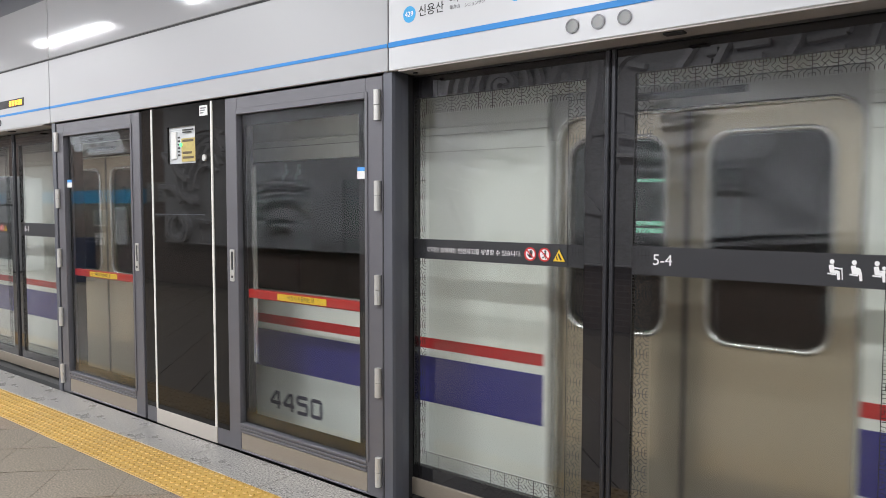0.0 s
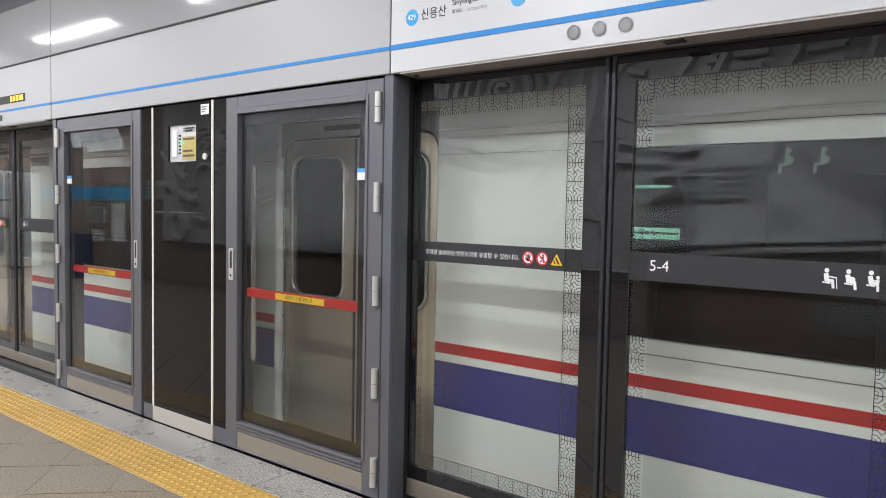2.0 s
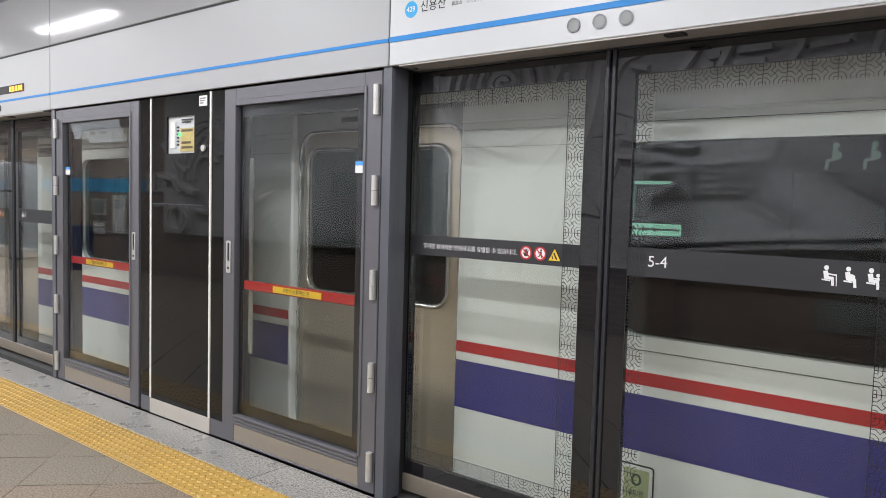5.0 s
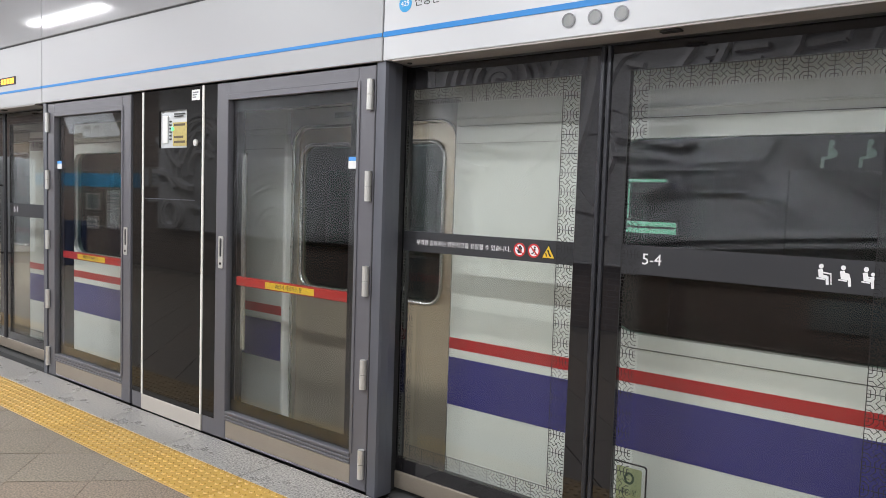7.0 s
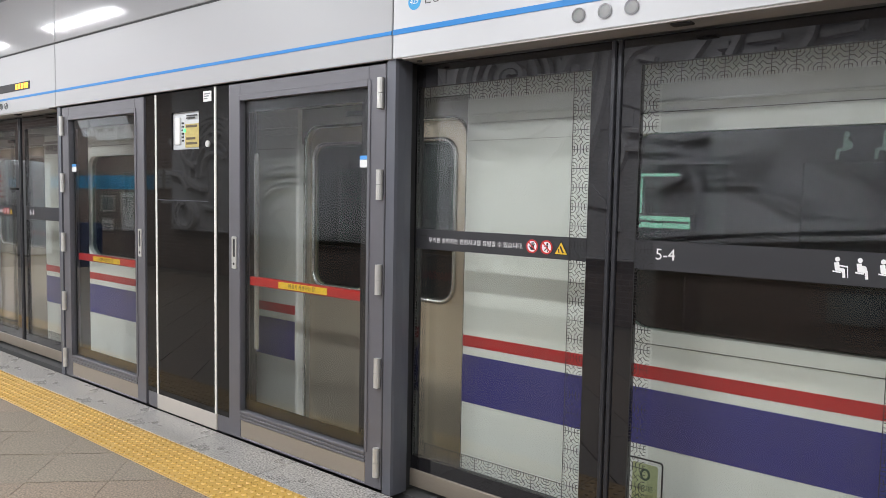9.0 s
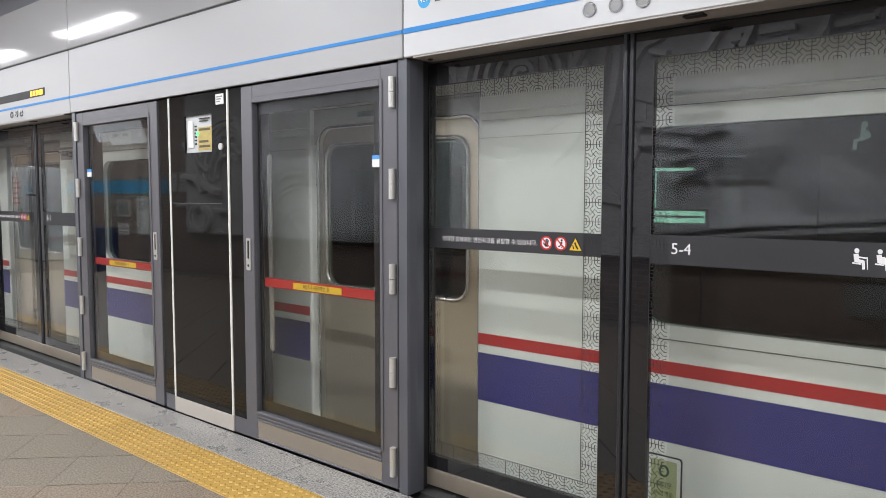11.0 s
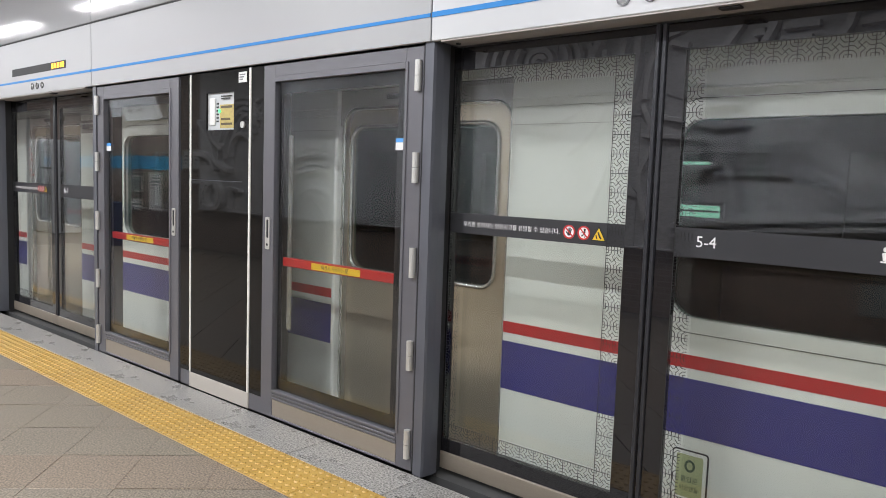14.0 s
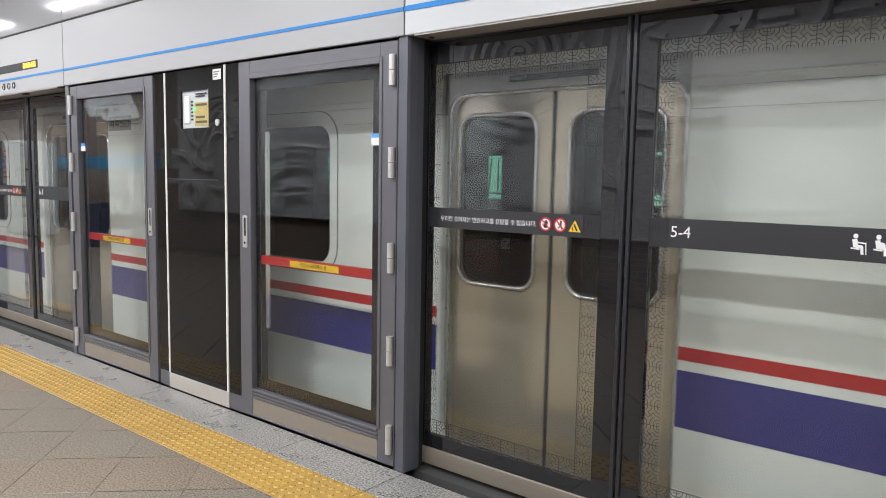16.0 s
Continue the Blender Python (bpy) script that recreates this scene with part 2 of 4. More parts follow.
def ring_solid(bm, outer, inner, y0, y1, bulge=0.0):
    """Solid between two loops of equal length, from y0 (front) to y1; bulge lifts the front's middle."""
    loops = [[(x, y1, z) for x, z in outer], [(x, y0, z) for x, z in outer]]
    if bulge:
        for f in (0.25, 0.5, 0.75):
            loops.append([(o[0] + (i[0] - o[0]) * f, y0 - bulge * math.sin(math.pi * f), o[1] + (i[1] - o[1]) * f) for o, i in zip(outer, inner)])
    loops += [[(x, y0, z) for x, z in inner], [(x, y1, z) for x, z in inner]]
    vs = [[bm.verts.new(p) for p in l] for l in loops]
    n = len(outer)
    for k in range(len(vs)):
        a, b = vs[k], vs[(k + 1) % len(vs)]
        for i in range(n):
            j = (i + 1) % n
            bm.faces.new((a[i], a[j], b[j], b[i]))
    return bm


def slab(bm, loop, y0, y1):
    a = [bm.verts.new((x, y0, z)) for x, z in loop]
    b = [bm.verts.new((x, y1, z)) for x, z in loop]
    bm.faces.new(a)
    bm.faces.new(b[::-1])
    for i in range(len(loop)):
        j = (i + 1) % len(loop)
        bm.faces.new((a[j], a[i], b[i], b[j]))
    return bm


def strip(bm, pts, w, y0, y1):
    """A bar of width w along a polyline in the x-z plane."""
    left, right = [], []
    for i, (x, z) in enumerate(pts):
        a, b = pts[max(i - 1, 0)], pts[min(i + 1, len(pts) - 1)]
        d = math.hypot(b[0] - a[0], b[1] - a[1]) or 1
        nx, nz = -(b[1] - a[1]) / d * w / 2, (b[0] - a[0]) / d * w / 2
        left.append((x + nx, z + nz))
        right.append((x - nx, z - nz))
    for i in range(len(pts) - 1):
        quad = (left[i], left[i + 1], right[i + 1], right[i])
        slab(bm, quad, y0, y1)
    return bm


def extrude_x(bm, profile, x0, x1):
    """Open profile of (y, z) drawn along x as a sheet."""
    a = [bm.verts.new((x0, y, z)) for y, z in profile]
    b = [bm.verts.new((x1, y, z)) for y, z in profile]
    for i in range(len(profile) - 1):
        bm.faces.new((a[i], a[i + 1], b[i + 1], b[i]))
    return bm


def finish(bm, name, material, smooth=False):
    bmesh.ops.recalc_face_normals(bm, faces=bm.faces[:])
    me = bpy.data.meshes.new(name)
    bm.to_mesh(me)
    bm.free()
    me.materials.append(material)
    if smooth:
        for p in me.polygons:
            p.use_smooth = True
    return me


def part(name, bm, material, parent, label="", smooth=False):
    me = bm if isinstance(bm, bpy.types.Mesh) else finish(bm, name, material, smooth)
    ob = new(name, me)
    ob.parent = parent
    if label:
        tagged(ob, label)
    return ob


def thing(name, bm, material, label, category, group="", kind="", at=(0, 0, 0), smooth=False):
    ob = new(name, finish(bm, name, material, smooth))
    ob.location = at
    return tagged(ob, label, category, group, kind)


def root(name, label, category, group="", kind="", at=(0, 0, 0)):
    ob = new(name)
    ob.empty_display_size = 0.1
    ob.location = at
    return tagged(ob, label, category, group, kind)


def B():
    return bmesh.new()


def text_mesh(body, size, material, depth=0.0006, align="CENTER", width=None):
    """Lettering as a mesh that faces -y, its centre at the origin; width fits it to that many metres."""
    cu = bpy.data.curves.new("lettering", "FONT")
    cu.body, cu.size, cu.extrude = body, size, depth
    cu.align_x, cu.align_y, cu.resolution_u = align, "CENTER", 3
    ob = bpy.data.objects.new("lettering", cu)
    scene.collection.objects.link(ob)
    bpy.context.view_layer.update()
    me = bpy.data.meshes.new_from_object(ob.evaluated_get(bpy.context.evaluated_depsgraph_get()))
    bpy.data.objects.remove(ob)
    bpy.data.curves.remove(cu)
    if width and me.vertices:
        xs = [v.co.x for v in me.vertices]
        k = width / max(1e-6, max(xs) - min(xs))
        me.transform(Matrix.Diagonal((k, k, 1, 1)))
    me.transform(Matrix.Rotation(radians(90), 4, "X"))
    me.materials.clear()
    me.materials.append(material)
    return me


def lettering(name, body, size, material, parent, x, y, z, label="", align="CENTER", width=None):
    ob = part(name, text_mesh(body, size, material, align=align, width=width), material, parent, label)
    ob.location = (x, y, z)
    return ob


# ---- setting ----
X0, X1 = -26.0, 4.0
bm = B()
box(bm, X0, X1, WALL_Y - 0.3, -0.005, -0.4, -0.012)
tagged(thing("floor", bm, GROUT, "platform slab with dark grout between stone tiles", "floor", kind="structure"))
FLOOR = bpy.data.objects["floor"]

bm = B()
box(bm, X0, X1, WALL_Y - 0.3, WALL_Y, 0.0, CEIL_Z)
thing("wall_platform", bm, BRICK, "dark brown brick wall along the back of the platform", "wall", kind="structure")
bm = B()
box(bm, X0 - 0.3, X0, WALL_Y - 0.3, 6.3, -1.6, CEIL_Z + 0.2)
thing("wall_far_end", bm, TUNNEL, "plain concrete wall closing the platform's end", "wall", kind="structure")
bm = B()
box(bm, X1, X1 + 0.3, WALL_Y - 0.3, 6.3, -1.6, CEIL_Z + 0.2)
thing("wall_near_end", bm, TUNNEL, "plain concrete wall closing the platform's near end", "wall", kind="structure")
bm = B()
box(bm, X0, X1, 6.0, 6.3, -1.6, CEIL_Z + 0.2)
thing("wall_track", bm, TUNNEL, "dark concrete tunnel wall beyond the tracks", "wall", kind="structure")
bm = B()
box(bm, X0, X1, 0.3, 6.0, -1.6, -1.3)
thing("track_bed", bm, BALLAST, "dark concrete track bed below the platform", "ground", kind="structure")
bm = B()
box(bm, X0, X1, 0.1, 0.3, -1.6, -0.02)
thing("platform_edge", bm, TUNNEL, "dark concrete edge of the platform", "platform edge", kind="structure")

# ceiling of white metal panels with a lamp slot
bm = B()
box(bm, X0, X1, WALL_Y - 0.3, 0.35, CEIL_Z + 0.004, CEIL_Z + 0.15)
for i in range(25):
    for j in range(4):
        x, y = X0 + 0.1 + i * 1.2, WALL_Y + 0.05 + j * 1.18
        box(bm, x, x + 1.185, y, y + 1.165, CEIL_Z - 0.012, CEIL_Z)
thing("ceiling", bm, CEILING, "white metal panel ceiling over the platform", "ceiling", kind="structure")
bm = B()
box(bm, X0, X1, 0.35, 6.0, CEIL_Z + 0.02, CEIL_Z + 0.2)
thing("tunnel_ceiling", bm, TUNNEL, "dark concrete ceiling over the tracks", "ceiling", kind="structure")


def ceiling_light(x, y, watts, half=0.62):
    r = root("ceiling_light", "white linear ceiling lamp, lit, under the ceiling", "lamp", group="ceiling lamps", at=(x, y, CEIL_Z - 0.012))
    b = B()
    box(b, -half - 0.02, half + 0.02, -0.09, 0.09, -0.035, 0.0, 0.004)
    part("housing", b, FIXTURE, r)
    b = B()
    for s in (-1, 1):
        box(b, -half, half, s * 0.085 - 0.004, s * 0.085 + 0.004, -0.05, -0.035)
    part("reflector", b, FIXTURE, r)
    li = bpy.data.lights.new("tube_light", "AREA")
    li.shape, li.size, li.size_y = "RECTANGLE", half * 2 - 0.02, 0.13
    li.energy, li.color = watts, (0.972, 0.985, 1.02)
    lo = new("tube_light", li)
    lo.location = (x, y, CEIL_Z - 0.055)
    return r


for i in range(8):
    ceiling_light(-22.95 + i * 3.4, -1.75, LAMP_WATTS * 0.5, 0.92)
    ceiling_light(-23.5 + i * 3.4, -3.3, LAMP_WATTS * 1.35)


# ---- screen-door header ----
def header(x0, x1, face=None, line=0.017):
    r = root("screen_door_header", "glossy white header panels with a blue line above the screen doors", "header panel",
             group="header panels", at=((x0 + x1) / 2, 0, 2.1))
    h = (x1 - x0) / 2 - 0.004
    b = B()
    box(b, -h, h, -0.02, 0.10, 0.0, 0.476, 0.003)
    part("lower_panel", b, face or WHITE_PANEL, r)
    b = B()
    box(b, -h, h, -0.02, 0.10, 0.490, 0.945, 0.006, 2)
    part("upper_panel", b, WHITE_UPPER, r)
    b = B()
    box(b, -h, h, -0.0235, -0.0195, 0.119 - line / 2, 0.119 + line / 2)
    part("blue_line", b, BLUE_LINE, r, "thin bright blue line")
    b = B()
    box(b, -h - 0.004, h + 0.004, -0.012, 0.12, 0.470, 0.498)
    part("groove", b, DARK_GAP, r)
    b = B()
    box(b, -h - 0.004, h + 0.004, 0.0, 0.3, 0.0, 1.09)
    part("backing", b, ALU_DARK, r)
    b = B()
    box(b, -h - 0.004, h + 0.004, -0.01, 0.1, 0.947, 1.10)
    part("top_rail", b, ALU_DARK, r)
    return r


header(-12.0, -8.22)
HEAD_61 = header(-8.22, -6.01)
header(-6.01, -2.45)
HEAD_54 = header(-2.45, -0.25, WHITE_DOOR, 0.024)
header(-0.25, 3.9)


def chrome_disc(parent, x, z):
    b = B()
    ring_solid(b, [(x + 0.028 * math.cos(a), z + 0.028 * math.sin(a)) for a in [i * math.pi / 14 for i in range(28)]],
               [(x + 0.022 * math.cos(a), z + 0.022 * math.sin(a)) for a in [i * math.pi / 14 for i in range(28)]], -0.026, -0.018)
    o = part("indicator_lamp", b, CHROME, parent, "small round chrome-rimmed indicator lamp, unlit")
    b = B()
    cyl(b, x, -0.0235, z, 0.0225, 0.006, "y", 24)
    part("lens", b, LENS, o)


for dx in (-0.11, 0, 0.107):
    chrome_disc(HEAD_54, -1.364 + dx + 1.35, 0.064)
    chrome_disc(HEAD_61, -7.072 + dx + 7.115, 0.064)

# station name on the header
c = HEAD_54
bx = 1.35
b = B()
cyl(b, -2.315 + bx, -0.0216, 0.242, 0.037, 0.002, "y", 32)
part("number_disc", b, SIGN_BLUE, c, "blue disc with the white station number")
lettering("station_number", "429", 0.034, FROST, c, -2.315 + bx, -0.0226, 0.242)
lettering("station_name", "신용산", 0.075, INK, c, -2.187 + bx, -0.0212, 0.243, width=0.145)
lettering("station_name_latin", "Sinyongsan", 0.032, INK, c, -2.005 + bx, -0.0212, 0.272, width=0.15)
lettering("station_name_chinese", "新龙山", 0.022, GREY_INK, c, -2.052 + bx, -0.0212, 0.233, width=0.055)
lettering("station_name_kana", "シニョンサン", 0.022, GREY_INK, c, -1.945 + bx, -0.0212, 0.230, width=0.105)
b = B()
cyl(b, -1.735 + bx, -0.0216, 0.242, 0.037, 0.002, "y", 32)
part("number_disc", b, SIGN_BLUE, c, "blue disc")

# moving-letter display on the far door's header
b = B()
box(b, -0.534, 0.640, -0.0225, -0.0195, 0.175, 0.240)
disp = part("display", b, DARK_GAP, HEAD_61, "dark narrow passenger display with glowing letters")
rng = random.Random(5)
b = B()
x = 0.36
while x < 0.62:
    w = rng.uniform(0.02, 0.045)
    box(b, x, x + w, -0.0245, -0.0222, 0.187, 0.229)
    x += w + rng.uniform(0.006, 0.02)
part("lit_letters", b, LED_ORANGE, disp, "glowing orange letters")

# soffit over each sliding door
for xc in (-1.39, -7.14):
    b = B()
    box(b, xc - 1.0, xc + 1.0, -0.016, 0.115, 2.092, 2.0995, 0.001)
    s = thing("door_soffit", b, ALU_SOFFIT, "brushed aluminium strip under the header", "soffit", kind="structure")
    b = B()
    box(b, xc + 0.27, xc + 0.345, 0.0, 0.04, 2.084, 2.092, 0.002)
    part("sensor", b, RUBBER, s, "small black door sensor")
    b = B()
    cyl(b, xc - 0.95, 0.05, 2.086, 0.012, 0.006, "z", 12)
    part("screw", b, RUBBER, s)


# ---- platform screen: pillars, doors and panels ----
def pillar(xc, side):
    """side: 1 if the sliding door lies towards +x, else -1."""
    r = root("screen_pillar", "dark grey aluminium pillar beside a sliding screen door", "pillar", group="screen pillars", at=(xc, 0, 0))
    b = B()
    prof = [(-0.030, -0.004), (0.024, -0.004), (0.030, 0.010), (0.036, 0.055), (0.036, 0.10), (-0.030, 0.10)]
    lo = [b.verts.new((x * side, y, 0.0)) for x, y in prof]
    hi = [b.verts.new((x * side, y, 2.1)) for x, y in prof]
    b.faces.new(lo)
    b.faces.new(hi)
    for i in range(len(prof)):
        j = (i + 1) % len(prof)
        b.faces.new((lo[i], lo[j], hi[j], hi[i]))
    part("front_post", b, ALU_POST, r)
    b = B()
    box(b, -0.028, 0.020, 0.10, 0.208, 0.0, 2.1)
    part("rear_post", b, DARK_GAP, r)
    b = B()
    box(b, *sorted((-0.043 * side, -0.032 * side)), 0.004, 0.09, 0.02, 2.095)
    part("seal", b, RUBBER, r)
    return r


for xc, side in ((-2.464, 1), (-6.000, -1), (-8.245, 1), (-0.262, -1)):
    pillar(xc, side)


def emergency_door(xc, hinge, w=0.633):
    """hinge: 1 with the hinges towards +x, -1 towards -x."""
    r = root("emergency_door", "grey aluminium emergency door with tinted glass and a red bar, shut", "door", group="emergency doors", at=(xc, 0, 0))
    st = 0.112
    b = B()
    for x0, x1, z0, z1 in ((-w, -w + st, 0.008, 2.09), (w - st, w, 0.008, 2.09), (-w + st, w - st, 1.992, 2.09), (-w + st, w - st, 0.008, 0.02)):
        box(b, x0, x1, 0.0, 0.07, z0, z1, 0.003)
    f = part("door_frame", b, ALU, r)
    b = B()
    for x0, x1, z0, z1 in ((-w + st - 0.016, -w + st + 0.003, 0.18, 2.022), (w - st - 0.003, w - st + 0.016, 0.18, 2.022), (-w + st + 0.003, w - st - 0.003, 1.990, 2.022), (-w + st + 0.003, w - st - 0.003, 0.164, 0.18)):
        box(b, x0, x1, -0.006, 0.0, z0, z1, 0.002)
    part("glazing_bead", b, ALU, f)
    b = B()
    for z0, z1 in ((0.124, 0.136), (0.144, 0.156)):
        box(b, -w + st, w - st, -0.004, 0.06, z0, z1, 0.0015)
    box(b, -w + st, w - st, 0.004, 0.06, 0.12, 0.178)
    part("sill_moulding", b, ALU, f)
    b = B()
    box(b, -w + st + 0.002, w - st - 0.002, 0.002, 0.06, 0.021, 0.119, 0.002)
    part("kick_plate", b, STEEL_WARM, r, "brushed steel kick plate")
    b = B()
    box(b, -w + st, w - st, 0.02, 0.032, 0.178, 1.995)
    part("glass_pane", b, DOOR_GLASS, r)
    b = B()
    for x0, x1, z0, z1 in ((-w + st, -w + st + 0.032, 0.178, 1.995), (w - st - 0.082, w - st, 0.178, 1.995), (-w + st + 0.032, w - st - 0.082, 1.925, 1.995), (-w + st + 0.032, w - st - 0.082, 0.178, 0.245)):
        box(b, x0, x1, 0.036, 0.040, z0, z1)
    part("printed_border", b, BLACK_FRIT, r, "black border printed round the glass")
    b = B()
    box(b, -w + st + 0.03, w - st - 0.06, 0.044, 0.075, 0.924, 0.976, 0.004)
    bar = part("push_bar", b, RED_BAR, r, "red push bar behind the glass")
    b = B()
    box(b, -0.221, 0.184, 0.040, 0.044, 0.931, 0.968, 0.0015)
    part("yellow_label", b, YELLOW_LABEL, bar)
    lettering("instruction", "비상시 사용하는 문", 0.03, INK, bar, -0.02, 0.0395, 0.950, width=0.22)
    for z0 in (0.076, 0.524, 0.983, 1.442, 1.877):
        b = B()
        cyl(b, hinge * (w - 0.020), -0.014, z0, 0.017, 0.0715, "z", 14)
        cyl(b, hinge * (w - 0.020), -0.014, z0 + 0.0735, 0.017, 0.0715, "z", 14)
        part("hinge", b, HINGE, r, "satin steel barrel hinge")
    hx = -hinge * (w - 0.057)
    b = B()
    ring_solid(b, round_rect(hx - 0.021, hx + 0.021, 1.018, 1.207, 0.008, 4), round_rect(hx - 0.011, hx + 0.011, 1.086, 1.194, 0.006, 4), -0.006, 0.001)
    la = part("latch", b, HINGE, r, "satin steel recessed latch")
    b = B()
    box(b, hx - 0.011, hx + 0.011, -0.002, 0.0, 1.084, 1.196)
    part("recess", b, RUBBER, la)
    b = B()
    cyl(b, hx, -0.008, 1.046, 0.008, 0.004, "y", 12)
    part("keyhole", b, RUBBER, la)
    sx = hinge * (w - 0.152)
    b = B()
    box(b, sx - 0.035, sx + 0.035, 0.0165, 0.0195, 1.600, 1.638)
    st = part("sticker", b, PAPER, r, "small white and blue sticker")
    b = B()
    box(b, sx - 0.035, sx + 0.035, 0.0165, 0.0195, 1.639, 1.658)
    part("blue_strip", b, STICKER_BLUE, st)
    if hinge > 0:
        b = B()
        lx = 0.487
        ring_solid(b, [(lx + 0.03 * math.cos(i * math.pi / 10), 0.262 + 0.012 * math.sin(i * math.pi / 10)) for i in range(20)],
                   [(lx + 0.02 * math.cos(i * math.pi / 10), 0.262 + 0.006 * math.sin(i * math.pi / 10)) for i in range(20)], 0.0335, 0.035)
        for k, ww in enumerate((0.026, 0.02)):
            box(b, lx - ww, lx + ww, 0.0335, 0.035, 0.238 - k * 0.014, 0.245 - k * 0.014)
        part("glass_mark", b, INK, r, "maker's mark printed on the glass")
    b = B()
    gx = -hinge * (w - 0.199)
    for s in (-1, 1):
        box(b, gx + s * 0.011 - 0.0014, gx + s * 0.011 + 0.0014, 0.045, 0.06, 0.55, 1.69)
    part("rear_rod", b, TRAIN_TRIM, r, "thin upright rods behind the glass")
    return r


emergency_door(-3.141, 1)
emergency_door(-5.345, -1, 0.608)
emergency_door(-8.935, 1)


def fixed_panel(x0, x1):
    """Black glass panel with bright trims and a service window."""
    xc = (x0 + x1) / 2
    r = root("black_screen_panel", "glossy black glass panel with bright trims and a lit service window", "panel", at=(xc, 0, 0))
    h = (x1 - x0) / 2
    b = B()
    wx0, wx1, wz0, wz1 = -4.39 - xc, -4.08 - xc, 1.728, 1.96
    ring_solid(b, [(-h + 0.006, 0.108), (h - 0.006, 0.108), (h - 0.006, 2.09), (-h + 0.006, 2.09)],
               [(wx0, wz0), (wx1, wz0), (wx1, wz1), (wx0, wz1)], -0.002, 0.012)
    part("black_glass", b, BLACK_PANEL, r)
    for s in (-1, 1):
        b = B()
        box(b, s * h - 0.0075, s * h + 0.0075, -0.008, 0.02, 0.108, 2.09, 0.002)
        part("bright_trim", b, BRIGHT_TRIM, r, "bright white upright trim")
        b = B()
        box(b, min(s * (h + 0.008), s * (h + 0.131)), max(s * (h + 0.008), s * (h + 0.131)), 0.0, 0.014, 0.11, 2.09)
        part("side_strip", b, BLACK_PANEL, r)
        b = B()
        box(b, min(s * (h + 0.008), s * (h + 0.131)), max(s * (h + 0.008), s * (h + 0.131)), 0.002, 0.016, 0.008, 0.108)
        part("side_kick", b, ALU, r)
    b = B()
    box(b, -h - 0.007, h + 0.007, -0.006, 0.02, 0.008, 0.106, 0.002)
    part("kick_plate", b, STEEL, r, "pale brushed steel kick plate")
    b = B()
    box(b, -h - 0.13, h + 0.13, 0.02, 0.2, 0.0, 2.09)
    part("backing", b, DARK_GAP, r)
    b = B()
    box(b, wx0, wx1, 0.012, 0.018, wz0, wz1)
    win = part("service_window", b, CABINET, r, "service window with a handset and yellow instruction card")
    b = B()
    box(b, wx0 + 0.145, wx1 - 0.006, 0.006, 0.0119, wz0 + 0.012, wz1 - 0.075)
    part("yellow_card", b, CARD, win)
    for k, z in enumerate((0.205, 0.19, 0.135, 0.06, 0.03)):
        b = B()
        box(b, wx0 + 0.16, wx1 - 0.03 - 0.02 * (k % 2), 0.004, 0.0058, wz0 + z, wz0 + z + (0.008 if k < 2 else 0.014))
        part("card_print", b, INK if k < 2 else CARD_DARK, win)
    b = B()
    box(b, wx0 + 0.03, wx0 + 0.09, 0.002, 0.0119, wz0 + 0.03, wz1 - 0.03, 0.004)
    part("handset", b, PAPER, win, "pale telephone handset")
    b = B()
    for k in range(6):
        box(b, wx0 + 0.105, wx0 + 0.122, 0.006, 0.0119, wz0 + 0.05 + 0.022 * k, wz0 + 0.06 + 0.022 * k)
    part("cord", b, INK, win)
    b = B()
    cyl(b, wx0 + 0.145, 0.0, wz0 + 0.118, 0.012, 0.006, "y", 14)
    part("green_lamp", b, LED_GREEN, win, "small glowing green lamp")
    b = B()
    cyl(b, -3.977 - xc, -0.012, 1.754, 0.02, 0.011, "y", 18)
    part("lock_knob", b, HINGE, r, "round chrome lock")
    b = B()
    box(b, -4.027 - xc, -3.944 - xc, -0.0045, -0.0022, 2.008, 2.070)
    st = part("sticker", b, PAPER, r, "small white printed sticker")
    b = B()
    for k in range(3):
        box(b, -4.017 - xc, -3.958 - xc - 0.012 * k, -0.0055, -0.0046, 2.050 - 0.014 * k, 2.058 - 0.014 * k)
    part("sticker_print", b, GREY_INK, st)
    b = B()
    box(b, -h + 0.01, h - 0.08, -0.0035, -0.0021, 1.406, 1.410)
    part("panel_joint", b, ALU_DARK, r)
    return r


fixed_panel(-4.575, -3.905)


# ---- sliding screen doors ----
TILE = 0.079


def lattice_mesh():
    """One lattice tile: thin square, small corner squares, corner chevrons and a hooked cross of black lines."""
    b = B()
    h, w, y0, y1 = TILE / 2, 0.0024, -0.0016, 0.0

    def line(*pts):
        strip(b, [(x * h, z * h) for x, z in pts], w, y0, y1)

    line((-0.98, 0.98), (0.98, 0.98))
    line((-0.98, -0.98), (-0.98, 0.98))
    for k in range(4):
        ca, sa = ((1, 0), (0, 1), (-1, 0), (0, -1))[k]
        rot = lambda p: (p[0] * ca - p[1] * sa, p[0] * sa + p[1] * ca)
        line(*[rot(p) for p in ((0.96, 0.70), (0.70, 0.70), (0.70, 0.96))])
        line(*[rot(p) for p in ((0.96, 0.36), (0.66, 0.36), (0.36, 0.66), (0.36, 0.96))])
        line(*[rot(p) for p in ((0.96, -0.04), (0.60, -0.04), (0.28, 0.28), (-0.02, -0.02))])
    return finish(b, "lattice_tile", LATTICE)


LATTICE_MESH = lattice_mesh()


